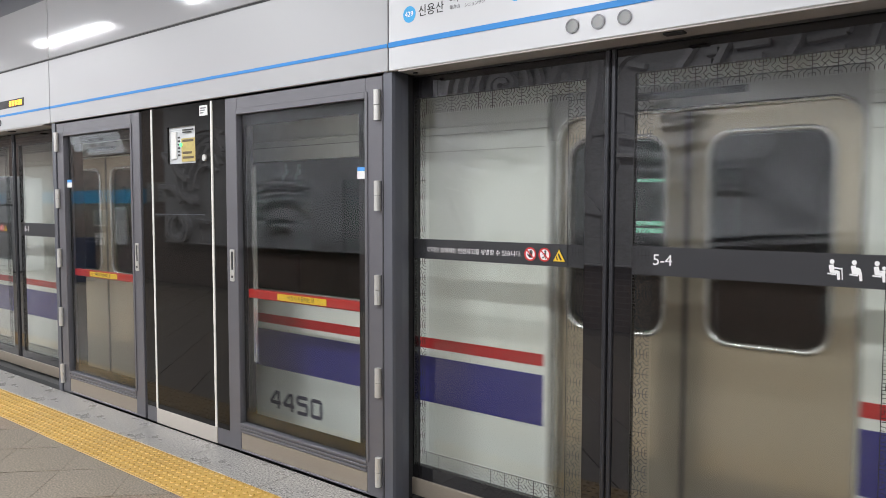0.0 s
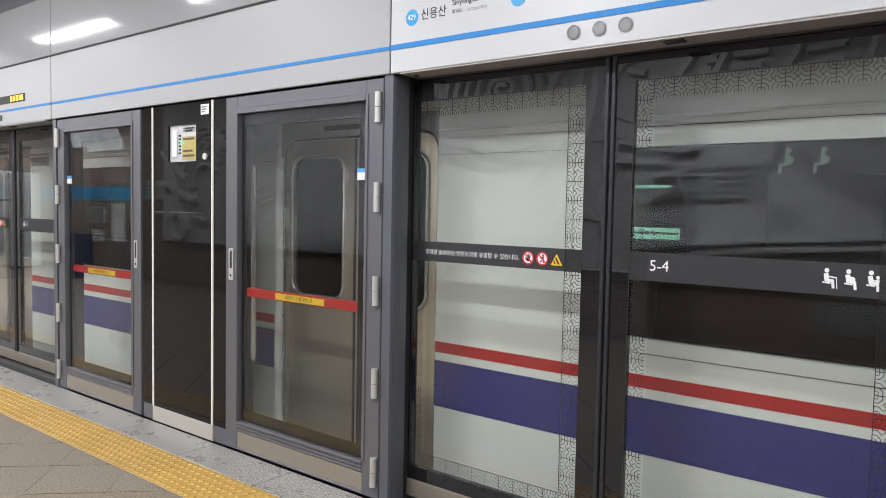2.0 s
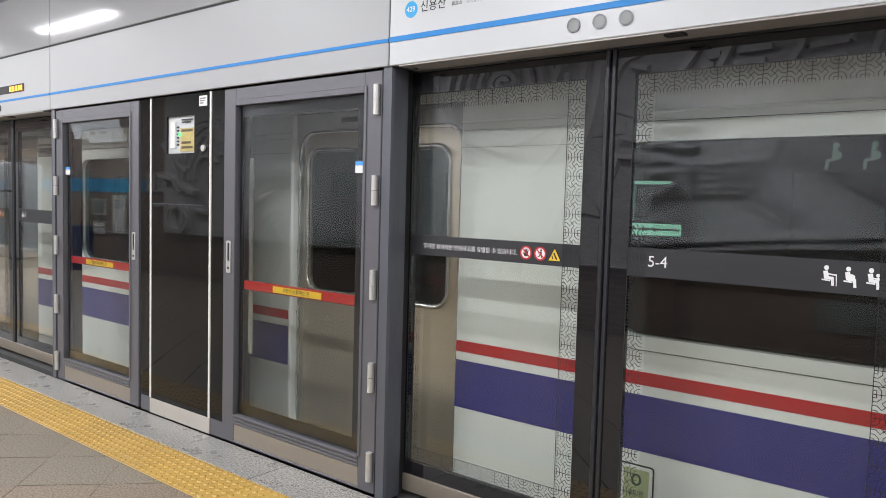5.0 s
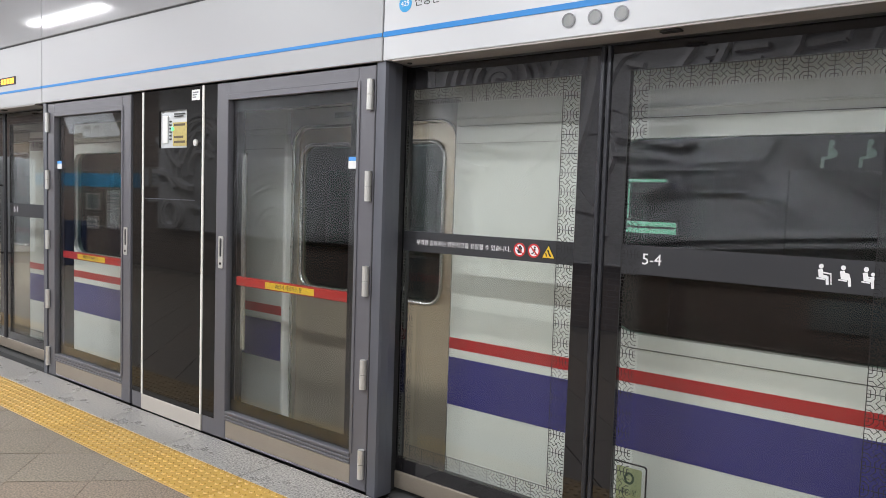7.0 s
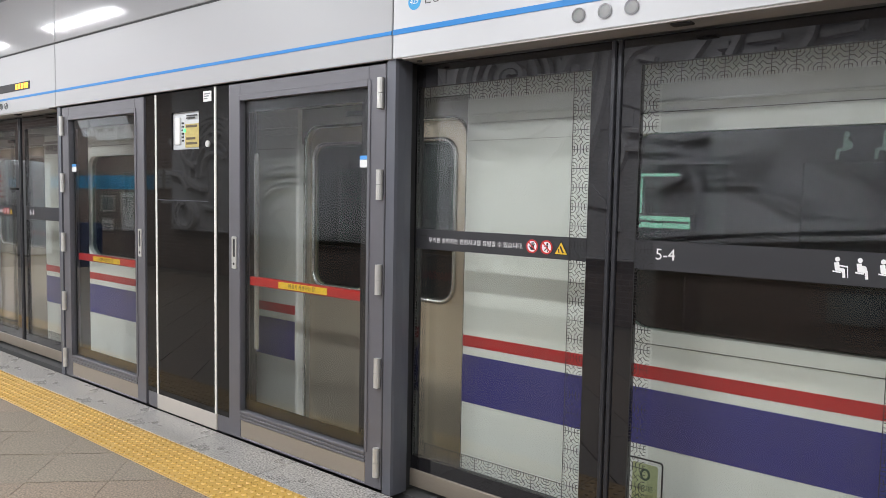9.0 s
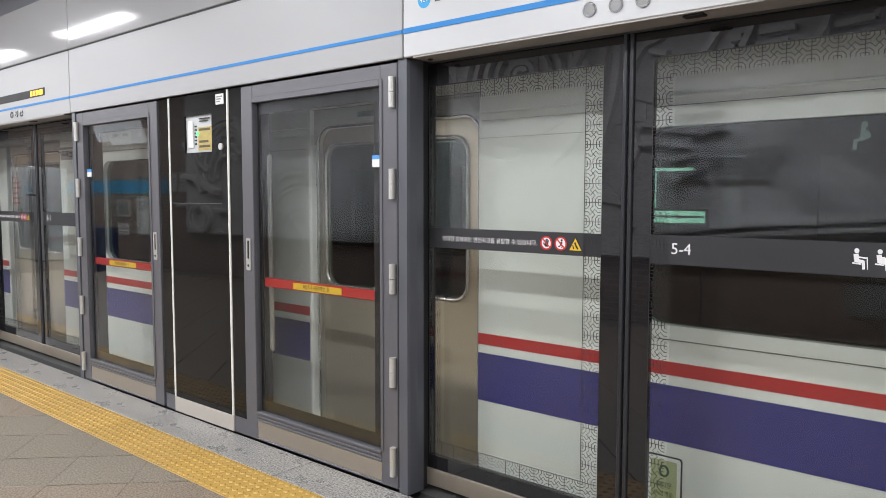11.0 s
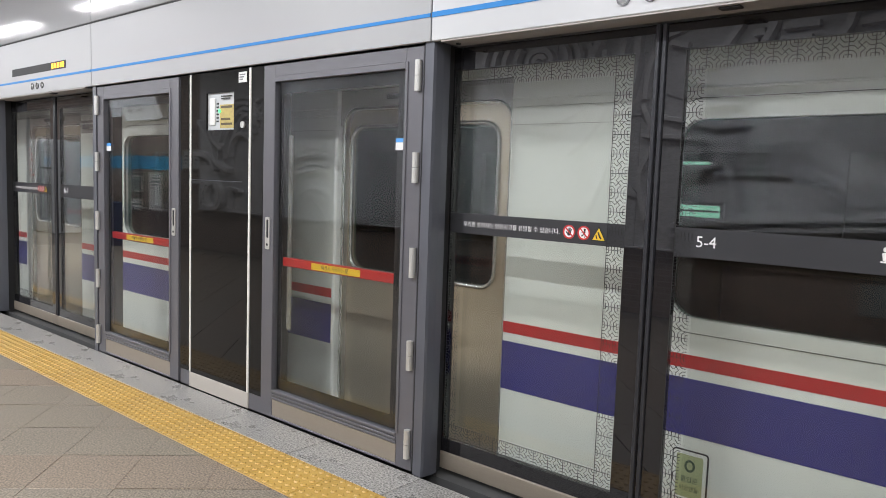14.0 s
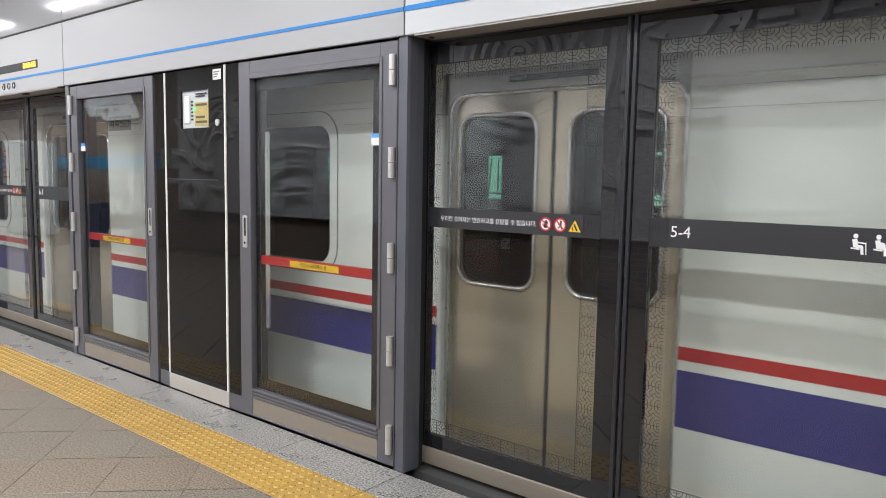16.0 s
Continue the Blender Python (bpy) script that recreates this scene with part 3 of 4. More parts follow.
def door_leaf(parent, x0, x1, inner, number, warn):
    """One sliding leaf; inner = +1 if the meeting stile is at x1, else -1 at x0. Coordinates along the platform."""
    y = 0.15
    name = "door_leaf"
    r = new(name)
    r.empty_display_size = 0.1
    r.parent = parent
    st = 0.101 if inner < 0 else 0.111
    g0, g1 = (x0 + 0.02, x1 - st) if inner > 0 else (x0 + st, x1 - 0.02)
    b = B()
    for a0, a1, c0, c1 in ((x0, g0, 0.10, 2.09), (g1, x1, 0.10, 2.09), (g0, g1, 1.988, 2.09), (g0, g1, 0.10, 0.166)):
        box(b, a0, a1, y, y + 0.03, c0, c1)
    part("black_border", b, BLACK_GLASS, r, "glossy black border of the glass leaf")
    b = B()
    box(b, g0, g1, y + 0.004, y + 0.014, 0.166, 1.988)
    part("glass_pane", b, CLEAR_GLASS, r)
    b = B()
    box(b, g0 + TILE, g1 - TILE, y + 0.0165, y + 0.018, 0.247, 1.907)
    part("tint_film", b, TINT_FILM, r, "faint grey film on the glass")
    b = B()
    box(b, x0, x1, y - 0.006, y + 0.034, 0.012, 0.098, 0.002)
    part("kick_plate", b, STEEL_WARM, r, "brushed steel kick plate")
    b = B()
    m0, m1 = (x1 - 0.022, x1 - 0.004) if inner > 0 else (x0 + 0.004, x0 + 0.022)
    box(b, m0, m1, y - 0.010, y + 0.03, 0.10, 2.09, 0.003)
    part("meeting_stile", b, ALU_STILE, r)
    # band with its writing
    bz0, bz1 = (1.208, 1.304) if warn else (1.197, 1.309)
    b = B()
    box(b, g0, g1, y - 0.001, y + 0.003, bz0, bz1)
    band = part("sign_band", b, BAND, r, "charcoal sign band across the glass")
    zc = (bz0 + bz1) / 2
    yl = y - 0.0022
    if warn:
        L = lambda u: x0 + u
        lettering("warning_text", "무리한 승하차는 안전사고를 유발할 수 있습니다.", 0.04, FROST, band, L(0.372), yl, zc - 0.004, width=0.54)
        for k, u in enumerate((0.690, 0.762)):
            b = B()
            cyl(b, L(u), yl - 0.0006, zc, 0.029, 0.0012, "y", 28)
            sg = part("prohibition_sign", b, FROST, band, "round white and red prohibition sign")
            b = B()
            cs = [(L(u) + 0.030 * math.cos(i * math.pi / 14), zc + 0.030 * math.sin(i * math.pi / 14)) for i in range(28)]
            ci = [(L(u) + 0.0235 * math.cos(i * math.pi / 14), zc + 0.0235 * math.sin(i * math.pi / 14)) for i in range(28)]
            ring_solid(b, cs, ci, yl - 0.0024, yl - 0.0008)
            strip(b, [(L(u) - 0.018, zc + 0.018), (L(u) + 0.018, zc - 0.018)], 0.005, yl - 0.0024, yl - 0.0008)
            part("red_ring", b, SIGN_RED, sg)
            b = B()
            f0, f1 = yl - 0.0016, yl - 0.0007
            if k == 0:
                slab(b, round_rect(L(u) - 0.008, L(u) + 0.010, zc - 0.016, zc + 0.002, 0.005, 3), f0, f1)
                for q, (dx, dz) in enumerate(((-0.007, 0.013), (-0.001, 0.018), (0.005, 0.018), (0.011, 0.012))):
                    strip(b, [(L(u) + dx * 0.7, zc), (L(u) + dx, zc + dz)], 0.0042, f0, f1)
                strip(b, [(L(u) - 0.006, zc - 0.010), (L(u) - 0.015, zc + 0.001)], 0.0045, f0, f1)
            else:
                slab(b, round_rect(L(u) - 0.001, L(u) + 0.009, zc + 0.009, zc + 0.019, 0.0049, 3), f0, f1)
                strip(b, [(L(u) + 0.004, zc + 0.008), (L(u) + 0.001, zc - 0.006)], 0.009, f0, f1)
                strip(b, [(L(u) + 0.002, zc - 0.004), (L(u) + 0.008, zc - 0.012), (L(u) + 0.005, zc - 0.019)], 0.0045, f0, f1)
                strip(b, [(L(u), zc - 0.004), (L(u) - 0.005, zc - 0.012), (L(u) - 0.012, zc - 0.014)], 0.0045, f0, f1)
                strip(b, [(L(u) + 0.003, zc + 0.005), (L(u) - 0.010, zc + 0.002)], 0.004, f0, f1)
            part("symbol", b, INK, sg)
        u = L(0.833)
        b = B()
        slab(b, [(u - 0.036, zc - 0.03), (u + 0.036, zc - 0.03), (u, zc + 0.033)], yl - 0.0008, yl + 0.001)
        tr = part("warning_sign", b, INK, band, "yellow warning triangle with black edge")
        b = B()
        slab(b, [(u - 0.029, zc - 0.0258), (u + 0.029, zc - 0.0258), (u, zc + 0.025)], yl - 0.0016, yl - 0.0009)
        part("yellow_face", b, YELLOW_LABEL, tr)
        b = B()
        strip(b, [(u - 0.003, zc + 0.008), (u + 0.003, zc - 0.006), (u + 0.012, zc - 0.02)], 0.007, yl - 0.0024, yl - 0.0017)
        strip(b, [(u - 0.012, zc - 0.004), (u - 0.008, zc - 0.02)], 0.005, yl - 0.0024, yl - 0.0017)
        part("symbol", b, INK, tr)
    else:
        lettering("door_number", number, 0.058, FROST, band, g0 + 0.124, yl, zc + 0.003, width=0.076)
        for k in range(3):
            px = g0 + 0.722 + 0.066 * k
            b = B()
            f0, f1 = yl - 0.0012, yl

            def dot(x, z, rx, rz):
                slab(b, [(x + rx * math.cos(i * math.pi / 9), z + rz * math.sin(i * math.pi / 9)) for i in range(18)], f0, f1)

            strip(b, [(px - 0.024, zc - 0.014), (px + 0.006, zc - 0.017)], 0.0055, f0, f1)
            dot(px - 0.009, zc + 0.033, 0.0085, 0.0095)
            strip(b, [(px - 0.012, zc + 0.021), (px - 0.007, zc - 0.010)], 0.017, f0 - 0.0001, f1)
            strip(b, [(px - 0.010, zc - 0.005), (px + 0.014, zc - 0.008)], 0.013, f0 - 0.0002, f1)
            strip(b, [(px + 0.013, zc - 0.004), (px + 0.016, zc - 0.037)], 0.010, f0 - 0.0003, f1)
            if k == 0:
                strip(b, [(px - 0.006, zc + 0.010), (px + 0.024, zc + 0.006)], 0.0055, f0 - 0.0004, f1)
                strip(b, [(px + 0.026, zc + 0.010), (px + 0.029, zc - 0.037)], 0.0035, f0 - 0.0005, f1)
            if k == 1:
                dot(px + 0.002, zc + 0.002, 0.013, 0.012)
            if k == 2:
                dot(px + 0.014, zc + 0.016, 0.0065, 0.007)
                strip(b, [(px + 0.012, zc + 0.008), (px + 0.015, zc - 0.004)], 0.012, f0 - 0.0004, f1)
                strip(b, [(px - 0.004, zc + 0.006), (px + 0.020, zc - 0.001)], 0.0045, f0 - 0.0005, f1)
            b.transform(Matrix.Translation((px, 0, zc)) @ Matrix.Diagonal((0.86, 1, 0.86, 1)) @ Matrix.Translation((-px, 0, -zc)))
            part("seat_symbol", b, FROST, band, "small white priority-seat symbol")
    # lattice border on the glass
    yy = y - 0.003
    nx = max(2, round((g1 - g0) / TILE))
    px_ = (g1 - g0) / nx
    nz = 23
    pz = (1.985 - 0.169) / nz
    for i in range(nx):
        for k in range(nz):
            if 0 < i < nx - 1 and 0 < k < nz - 1:
                continue
            o = new("lattice_tile", LATTICE_MESH)
            o.parent = r
            o.location = (g0 + (i + 0.5) * px_, yy, 0.169 + (k + 0.5) * pz)
            o.scale = (px_ / TILE, 1, pz / TILE)
    return r


def sliding_door(xc, number):
    r = root("sliding_screen_door", "pair of sliding glass screen doors with lattice borders, shut", "door", group="sliding screen doors", at=(xc, 0, 0))
    door_leaf(r, -1.061, -0.001, 1, number, True)
    door_leaf(r, 0.001, 1.073, -1, number, False)
    return r


sliding_door(-1.389, "5-4")
sliding_door(-7.140, "6-1")

# ---- train ----
TRAIN = root("subway_train", "white subway train with red and blue stripes and steel doors", "train", at=(0, TRAIN_Y, -0.022))
PITCH = 5.1
D0, D1 = -3.74, -2.38          # door opening of the middle unit
W0, W1 = -1.485, 0.47           # window of the unit that follows it
WZ0, WZ1 = 0.92, 1.779


def train_unit(k):
    """Side wall with one wide window between two doors."""
    o = PITCH * k
    side = new("side_panel")
    side.parent = TRAIN
    side.location = (o, 0, 0)
    b = B()
    hole = round_rect(W0, W1, WZ0, WZ1, 0.11)
    ring_solid(b, rect_for(hole, D1, D0 + PITCH, -0.28, 1.865), hole, 0.0, 0.06)
    part("wall_sheet", b, TRAIN_WHITE, side, "off-white painted side wall")
    b = B()
    box(b, D1 - 0.001, D0 + PITCH + 0.001, 0.003, 0.06, 1.868, 2.02)
    part("cant_rail", b, TRAIN_WHITE, side)
    b = B()
    box(b, D1, D0 + PITCH, -0.0025, 0.0, 0.700, 0.759)
    part("red_stripe", b, TRAIN_RED, side, "red stripe")
    b = B()
    box(b, D1, D0 + PITCH, -0.0025, 0.0, 0.400, 0.655)
    part("blue_stripe", b, TRAIN_BLUE, side, "violet-blue stripe")
    b = B()
    ring_solid(b, round_rect(W0 - 0.066, W1 + 0.066, WZ0 - 0.062, WZ1 + 0.085, 0.17), round_rect(W0, W1, WZ0, WZ1, 0.11), -0.006, 0.012, 0.0015)
    part("window_frame", b, TRAIN_WHITE, side, "rounded pale window frame")
    b = B()
    ring_solid(b, round_rect(W0 - 0.069, W1 + 0.069, WZ0 - 0.065, WZ1 + 0.088, 0.173), round_rect(W0 - 0.065, W1 + 0.065, WZ0 - 0.061, WZ1 + 0.084, 0.169), -0.005, 0.004)
    part("window_gasket", b, RUBBER, side)
    b = B()
    slab(b, round_rect(W0 - 0.004, W1 + 0.004, WZ0 - 0.004, WZ1 + 0.004, 0.11), 0.028, 0.034)
    part("window_pane", b, TRAIN_GLASS, side, "dark tinted window pane")
    if k == 0:
        for px in (-0.620, -0.492):
            b = B()
            for x, z, r_ in ((0.0, 1.745, 0.011), (0.004, 1.705, 0.017)):
                slab(b, [(px + x + r_ * math.cos(i * math.pi / 8), z + r_ * math.sin(i * math.pi / 8)) for i in range(16)], 0.0245, 0.0275)
            strip(b, [(px - 0.004, 1.735), (px - 0.002, 1.69)], 0.016, 0.0244, 0.0275)
            strip(b, [(px - 0.002, 1.69), (px - 0.028, 1.688), (px - 0.030, 1.652)], 0.013, 0.0243, 0.0275)
            part("seat_print", b, WINDOW_PRINT, side, "faded pale green priority-seat print on the window")
    # emergency door handle under one window
    if k == 0:
        b = B()
        ring_solid(b, round_rect(-1.415, -1.265, 0.085, 0.332, 0.012, 4), round_rect(-1.400, -1.280, 0.125, 0.318, 0.008, 4), -0.009, 0.0)
        hb = part("handle_box", b, TRAIN_WHITE, side, "small emergency door handle box")
        b = B()
        ring_solid(b, round_rect(-1.421, -1.259, 0.079, 0.338, 0.016, 4), round_rect(-1.415, -1.265, 0.085, 0.332, 0.012, 4), -0.005, 0.0)
        part("box_gasket", b, RUBBER, hb, "dark rubber gasket")
        b = B()
        box(b, -1.400, -1.280, -0.005, -0.001, 0.125, 0.318)
        part("notice", b, PALE_GREEN, hb, "pale green instruction label")
        b = B()
        ring_solid(b, [(-1.340 + 0.024 * math.cos(i * math.pi / 8), 0.268 + 0.028 * math.sin(i * math.pi / 8)) for i in range(16)],
                   [(-1.340 + 0.014 * math.cos(i * math.pi / 8), 0.268 + 0.018 * math.sin(i * math.pi / 8)) for i in range(16)], -0.007, -0.0052)
        part("notice_symbol", b, LED_DULL, hb)
        lettering("notice_text", "출입문", 0.03, LED_DULL, hb, -1.340, -0.006, 0.205, width=0.075)
        lettering("notice_text", "비상핸들", 0.03, LED_DULL, hb, -1.340, -0.006, 0.165, width=0.085)
        b = B()
        cyl(b, -1.340, -0.012, 0.105, 0.014, 0.012, "y", 14)
        part("key_hole", b, RUBBER, hb)
    b = B()
    xe = D0 + PITCH
    edge = [(xe, 1.80), (xe, 1.60), (xe, 0.9), (xe, 0.14), (xe + 0.004, 0.08), (xe + 0.014, 0.04), (xe + 0.035, 0.015)]
    rows = []
    for x, z in edge:
        rows.append([b.verts.new((x + u, v, z)) for u, v in ((-0.003, 0.0), (-0.003, -0.014), (0.006, -0.014), (0.016, -0.008), (0.020, 0.004), (0.020, 0.018), (0.020, 0.05))])
    for r0, r1 in zip(rows, rows[1:]):
        for q in range(6):
            b.faces.new((r0[q], r0[q + 1], r1[q + 1], r1[q]))
    part("pocket_edge", b, TRAIN_EDGE, side, "rounded white door-pocket edge with a curved foot, highlight in its paint")
    # rain gutter
    b = B()
    box(b, D1, D0 + PITCH, -0.012, 0.0, 1.90, 1.912, 0.003)
    part("gutter", b, TRAIN_WHITE, side)
    for a0, a1 in ((D1, W0 - 0.10), (W1 + 0.10, D0 + PITCH)):
        b = B()
        box(b, a0, a1, -0.0012, 0.0, 1.7755, 1.778)
        part("panel_seam", b, TRAIN_GREY, side)
    return side


WINDOW_PRINT = mat("pale_window_print", (0.17, 0.25, 0.22), 0.6)
LED_DULL = mat("faded_green_print", (0.05, 0.09, 0.045), 0.5)


def train_door(k):
    """Pair of steel doors in a rounded opening."""
    o = PITCH * k
    dr = new("door_pair")
    dr.parent = TRAIN
    dr.location = (o + 0.002, 0.036, 0)
    b = B()
    hole = round_rect(D0 + 0.05, D1 - 0.03, -0.06, 1.90, 0.10)
    ring_solid(b, rect_for(hole, D0, D1, -0.28, 2.02), hole, -0.002, 0.05)
    part("jamb", b, TRAIN_GREY, dr, "grey steel door jamb with rounded corners")
    b = B()
    ring_solid(b, round_rect(D0 + 0.035, D1 - 0.015, -0.075, 1.915, 0.115), round_rect(D0 + 0.05, D1 - 0.03, -0.06, 1.90, 0.10), -0.008, 0.0, 0.003)
    part("jamb_trim", b, TRAIN_TRIM, dr)
    seam = (D0 + D1) / 2 - 0.02
    for a0, a1, w0, w1 in ((D0 + 0.03, seam - 0.012, -3.60, -3.165), (seam + 0.012, D1 - 0.02, -2.945, -2.465)):
        w0, w1 = (seam - 0.565, seam - 0.105) if a0 < seam - 0.1 and a1 < seam else (seam + 0.105, seam + 0.565)
        b = B()
        hole = round_rect(w0, w1, 0.915, 1.79, 0.085)
        ring_solid(b, rect_for(hole, a0, a1, -0.2, 1.94), hole, 0.03, 0.06)
        leaf = part("door_leaf", b, TRAIN_STEEL, dr, "brushed steel door leaf")
        b = B()
        ring_solid(b, round_rect(w0 - 0.022, w1 + 0.022, 0.893, 1.812, 0.105), round_rect(w0, w1, 0.915, 1.79, 0.085), 0.022, 0.034, 0.008)
        part("window_rim", b, TRAIN_TRIM, leaf, "bright rounded window rim", smooth=True)
        b = B()
        slab(b, round_rect(w0 - 0.004, w1 + 0.004, 0.911, 1.794, 0.085), 0.042, 0.048)
        part("window_pane", b, TRAIN_GLASS, leaf)
    b = B()
    box(b, seam - 0.012, seam + 0.012, 0.026, 0.06, -0.2, 1.94, 0.004)
    part("rubber_seal", b, RUBBER, dr, "black rubber door seal")
    b = B()
    box(b, seam - 0.25, seam + 0.25, -0.007, 0.0, 1.955, 1.985)
    part("vent_slot", b, RUBBER, dr)
    b = B()
    box(b, D0 + 0.02, D1 - 0.02, -0.04, 0.03, -0.13, -0.09)
    part("door_sill", b, TRAIN_TRIM, dr)
    for z in (0.35, 0.75, 1.15, 1.55):
        b = B()
        cyl(b, D0 + 0.02, -0.006, z, 0.006, 0.004, "y", 8)
        part("bolt", b, RUBBER, dr)
    return dr


for k in (-2, -1, 0, 1):
    train_unit(k)
    train_door(k)

# number lettering and plate
STROKES = {"4": (((0.62, 1.0), (0.0, 0.32), (1.0, 0.32)), ((0.78, 1.0), (0.78, 0.0))),
           "5": (((0.98, 0.94), (0.06, 0.94), (0.06, 0.56), (0.92, 0.56), (0.92, 0.06), (0.0, 0.06)),),
           "0": (((0.10, 0.06), (0.90, 0.06), (0.92, 0.94), (0.08, 0.94), (0.08, 0.0)),)}


def squared_number(name, text, x0, z0, w, h, gap, stroke, y, parent, label=""):
    """Broad squared numerals drawn with straight strokes."""
    b = B()
    for i, ch in enumerate(text):
        for q, pts in enumerate(STROKES[ch]):
            pl_ = [(x0 + i * (w + gap) + px * w, z0 + pz * h) for px, pz in pts]
            for a_, c_ in zip(pl_, pl_[1:]):
                strip(b, [a_, c_], stroke, y - 0.0012 - 0.0002 * q, y)
    return part(name, b, NUMBER_INK, parent, label)


squared_number("car_number", "4450", -0.770, 0.13, 0.105, 0.118, 0.03, 0.024, -0.0005, TRAIN, "dark blue squared car number")
b = B()
box(b, -7.46, -7.08, -0.006, -0.001, 1.815, 1.935, 0.003)
pl = part("number_plate", b, PLATE_GREY, TRAIN, "grey car number plate")
squared_number("plate_number", "4450", -7.42, 1.842, 0.062, 0.066, 0.02, 0.013, -0.0062, pl)

TX0, TX1 = -13.9, 6.4
b = B()
extrude_x(b, [(0.0, 2.018), (0.012, 2.12), (0.07, 2.26), (0.22, 2.40), (0.6, 2.52), (1.5, 2.58), (2.4, 2.52), (2.78, 2.40), (2.93, 2.26), (2.99, 2.12), (3.0, 2.018)], TX0, TX1)
part("roof", b, TRAIN_WHITE, TRAIN, smooth=True)
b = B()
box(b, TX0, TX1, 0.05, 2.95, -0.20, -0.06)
part("car_floor", b, TRAIN_SHADE, TRAIN)
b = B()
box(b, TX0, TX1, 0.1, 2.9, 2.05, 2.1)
part("car_ceiling", b, TRAIN_SHADE, TRAIN)
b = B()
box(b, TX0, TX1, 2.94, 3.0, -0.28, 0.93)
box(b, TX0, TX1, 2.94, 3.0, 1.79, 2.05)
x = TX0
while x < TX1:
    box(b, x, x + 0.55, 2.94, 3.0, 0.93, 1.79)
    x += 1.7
part("far_side_wall", b, TRAIN_SHADE, TRAIN)
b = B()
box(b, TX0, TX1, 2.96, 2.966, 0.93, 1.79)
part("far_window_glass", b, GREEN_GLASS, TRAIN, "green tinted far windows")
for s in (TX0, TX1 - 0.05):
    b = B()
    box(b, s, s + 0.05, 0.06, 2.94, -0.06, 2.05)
    part("end_wall", b, TRAIN_SHADE, TRAIN)
b = B()
box(b, TX0, TX1, 0.15, 2.85, -1.0, -0.28)
part("underframe", b, TUNNEL, TRAIN)
for k in (-2, -1, 0, 1):
    o = PITCH * k
    b = B()
    box(b, D1 + 0.1 + o, D0 + PITCH - 0.1 + o, 2.5, 2.9, 0.3, 0.42, 0.02)
    box(b, D1 + 0.1 + o, D0 + PITCH - 0.1 + o, 2.82, 2.9, 0.42, 0.88, 0.02)
    part("bench_seat", b, BIN_BLUE, TRAIN, "dark blue bench seat")

# lit advert boxes on the tunnel wall
for x, w, z0, z1 in ((-12.6, 0.9, 1.1, 1.8), (-9.72, 0.3, 1.2, 1.8), (-6.32, 0.5, 1.12, 1.8), (-5.46, 0.56, 1.15, 1.8), (-3.92, 0.72, 1.10, 1.32)):
    b = B()
    box(b, x, x + w, 5.93, 5.998, z0, z1, 0.01)
    a = thing("advert_box", b, DARK_GAP, "lit advertisement box on the tunnel wall", "sign", group="advert boxes")
    b = B()
    box(b, x + 0.04, x + w - 0.04, 5.922, 5.932, z0 + 0.04, z1 - 0.04)
    f = part("lit_face", b, LIT_TUBE if z1 < 1.5 else LIT_PANEL, a)
    b = B()
    for q in range(3):
        strip(b, [(x + 0.1 + 0.12 * q, z1 - 0.08), (x + 0.05 + 0.16 * q, z0 + 0.08)], 0.025, 5.917, 5.921)
    box(b, x + 0.05, x + w - 0.05, 5.917, 5.921, z0 + 0.10, z0 + 0.125)
    part("face_print", b, TUNNEL, f)
for x0, x1, z0, z1 in ((-3.92, -3.62, 2.27, 2.35), (-3.55, -3.27, 2.27, 2.35), (-3.87, -3.39, 1.755, 1.795), (-3.87, -3.84, 1.305, 1.745)):
    b = B()
    box(b, x0, x1, 5.93, 5.998, z0, z1, 0.004)
    a = thing("tunnel_lamp", b, FIXTURE, "narrow lit strip lamp on the dark tunnel wall", "lamp", group="tunnel strip lamps")
    b = B()
    box(b, x0 + 0.004, x1 - 0.004, 5.922, 5.932, z0 + 0.004, z1 - 0.004)
    part("lit_face", b, LIT_TUBE, a)


# ---- relief wall behind the camera, seen in the glass ----
RY = WALL_Y
REL = root("stone_relief", "grey carved stone relief with swirls and stepped lines", "relief", at=(0, RY, 0))
b = B()
x = -12.75
rng = random.Random(3)
while x < 3.4:
    w = rng.choice((1.15, 1.3, 1.45))
    for z0, z1 in ((0.785, 3.58),):
        box(b, x, min(x + w - 0.004, 3.5), 0.0, 0.06 + rng.uniform(0, 0.012), z0, z1, 0.004)
    x += w
part("stone_slab", b, STONE, REL, "grey stone slabs")


def arc(cx, cz, r, a0, a1, n=22, squash=1.0, grow=0.0):
    return [(cx + (r + grow * i / n) * math.cos(radians(a0 + (a1 - a0) * i / n)), cz + squash * (r + grow * i / n) * math.sin(radians(a0 + (a1 - a0) * i / n))) for i in range(n + 1)]


RIDGE_LIFT = random.Random(21)


def smooth_line(pts, n=7):
    """Catmull-Rom curve through a few points."""
    out = []
    for i in range(len(pts) - 1):
        p0, p1, p2, p3 = pts[max(i - 1, 0)], pts[i], pts[i + 1], pts[min(i + 2, len(pts) - 1)]
        for j in range(n):
            t = j / n
            out.append(tuple(0.5 * (2 * p1[k] + (p2[k] - p0[k]) * t + (2 * p0[k] - 5 * p1[k] + 4 * p2[k] - p3[k]) * t * t
                                    + (3 * p1[k] - p0[k] - 3 * p2[k] + p3[k]) * t ** 3) for k in (0, 1)))
    return out + [pts[-1]]


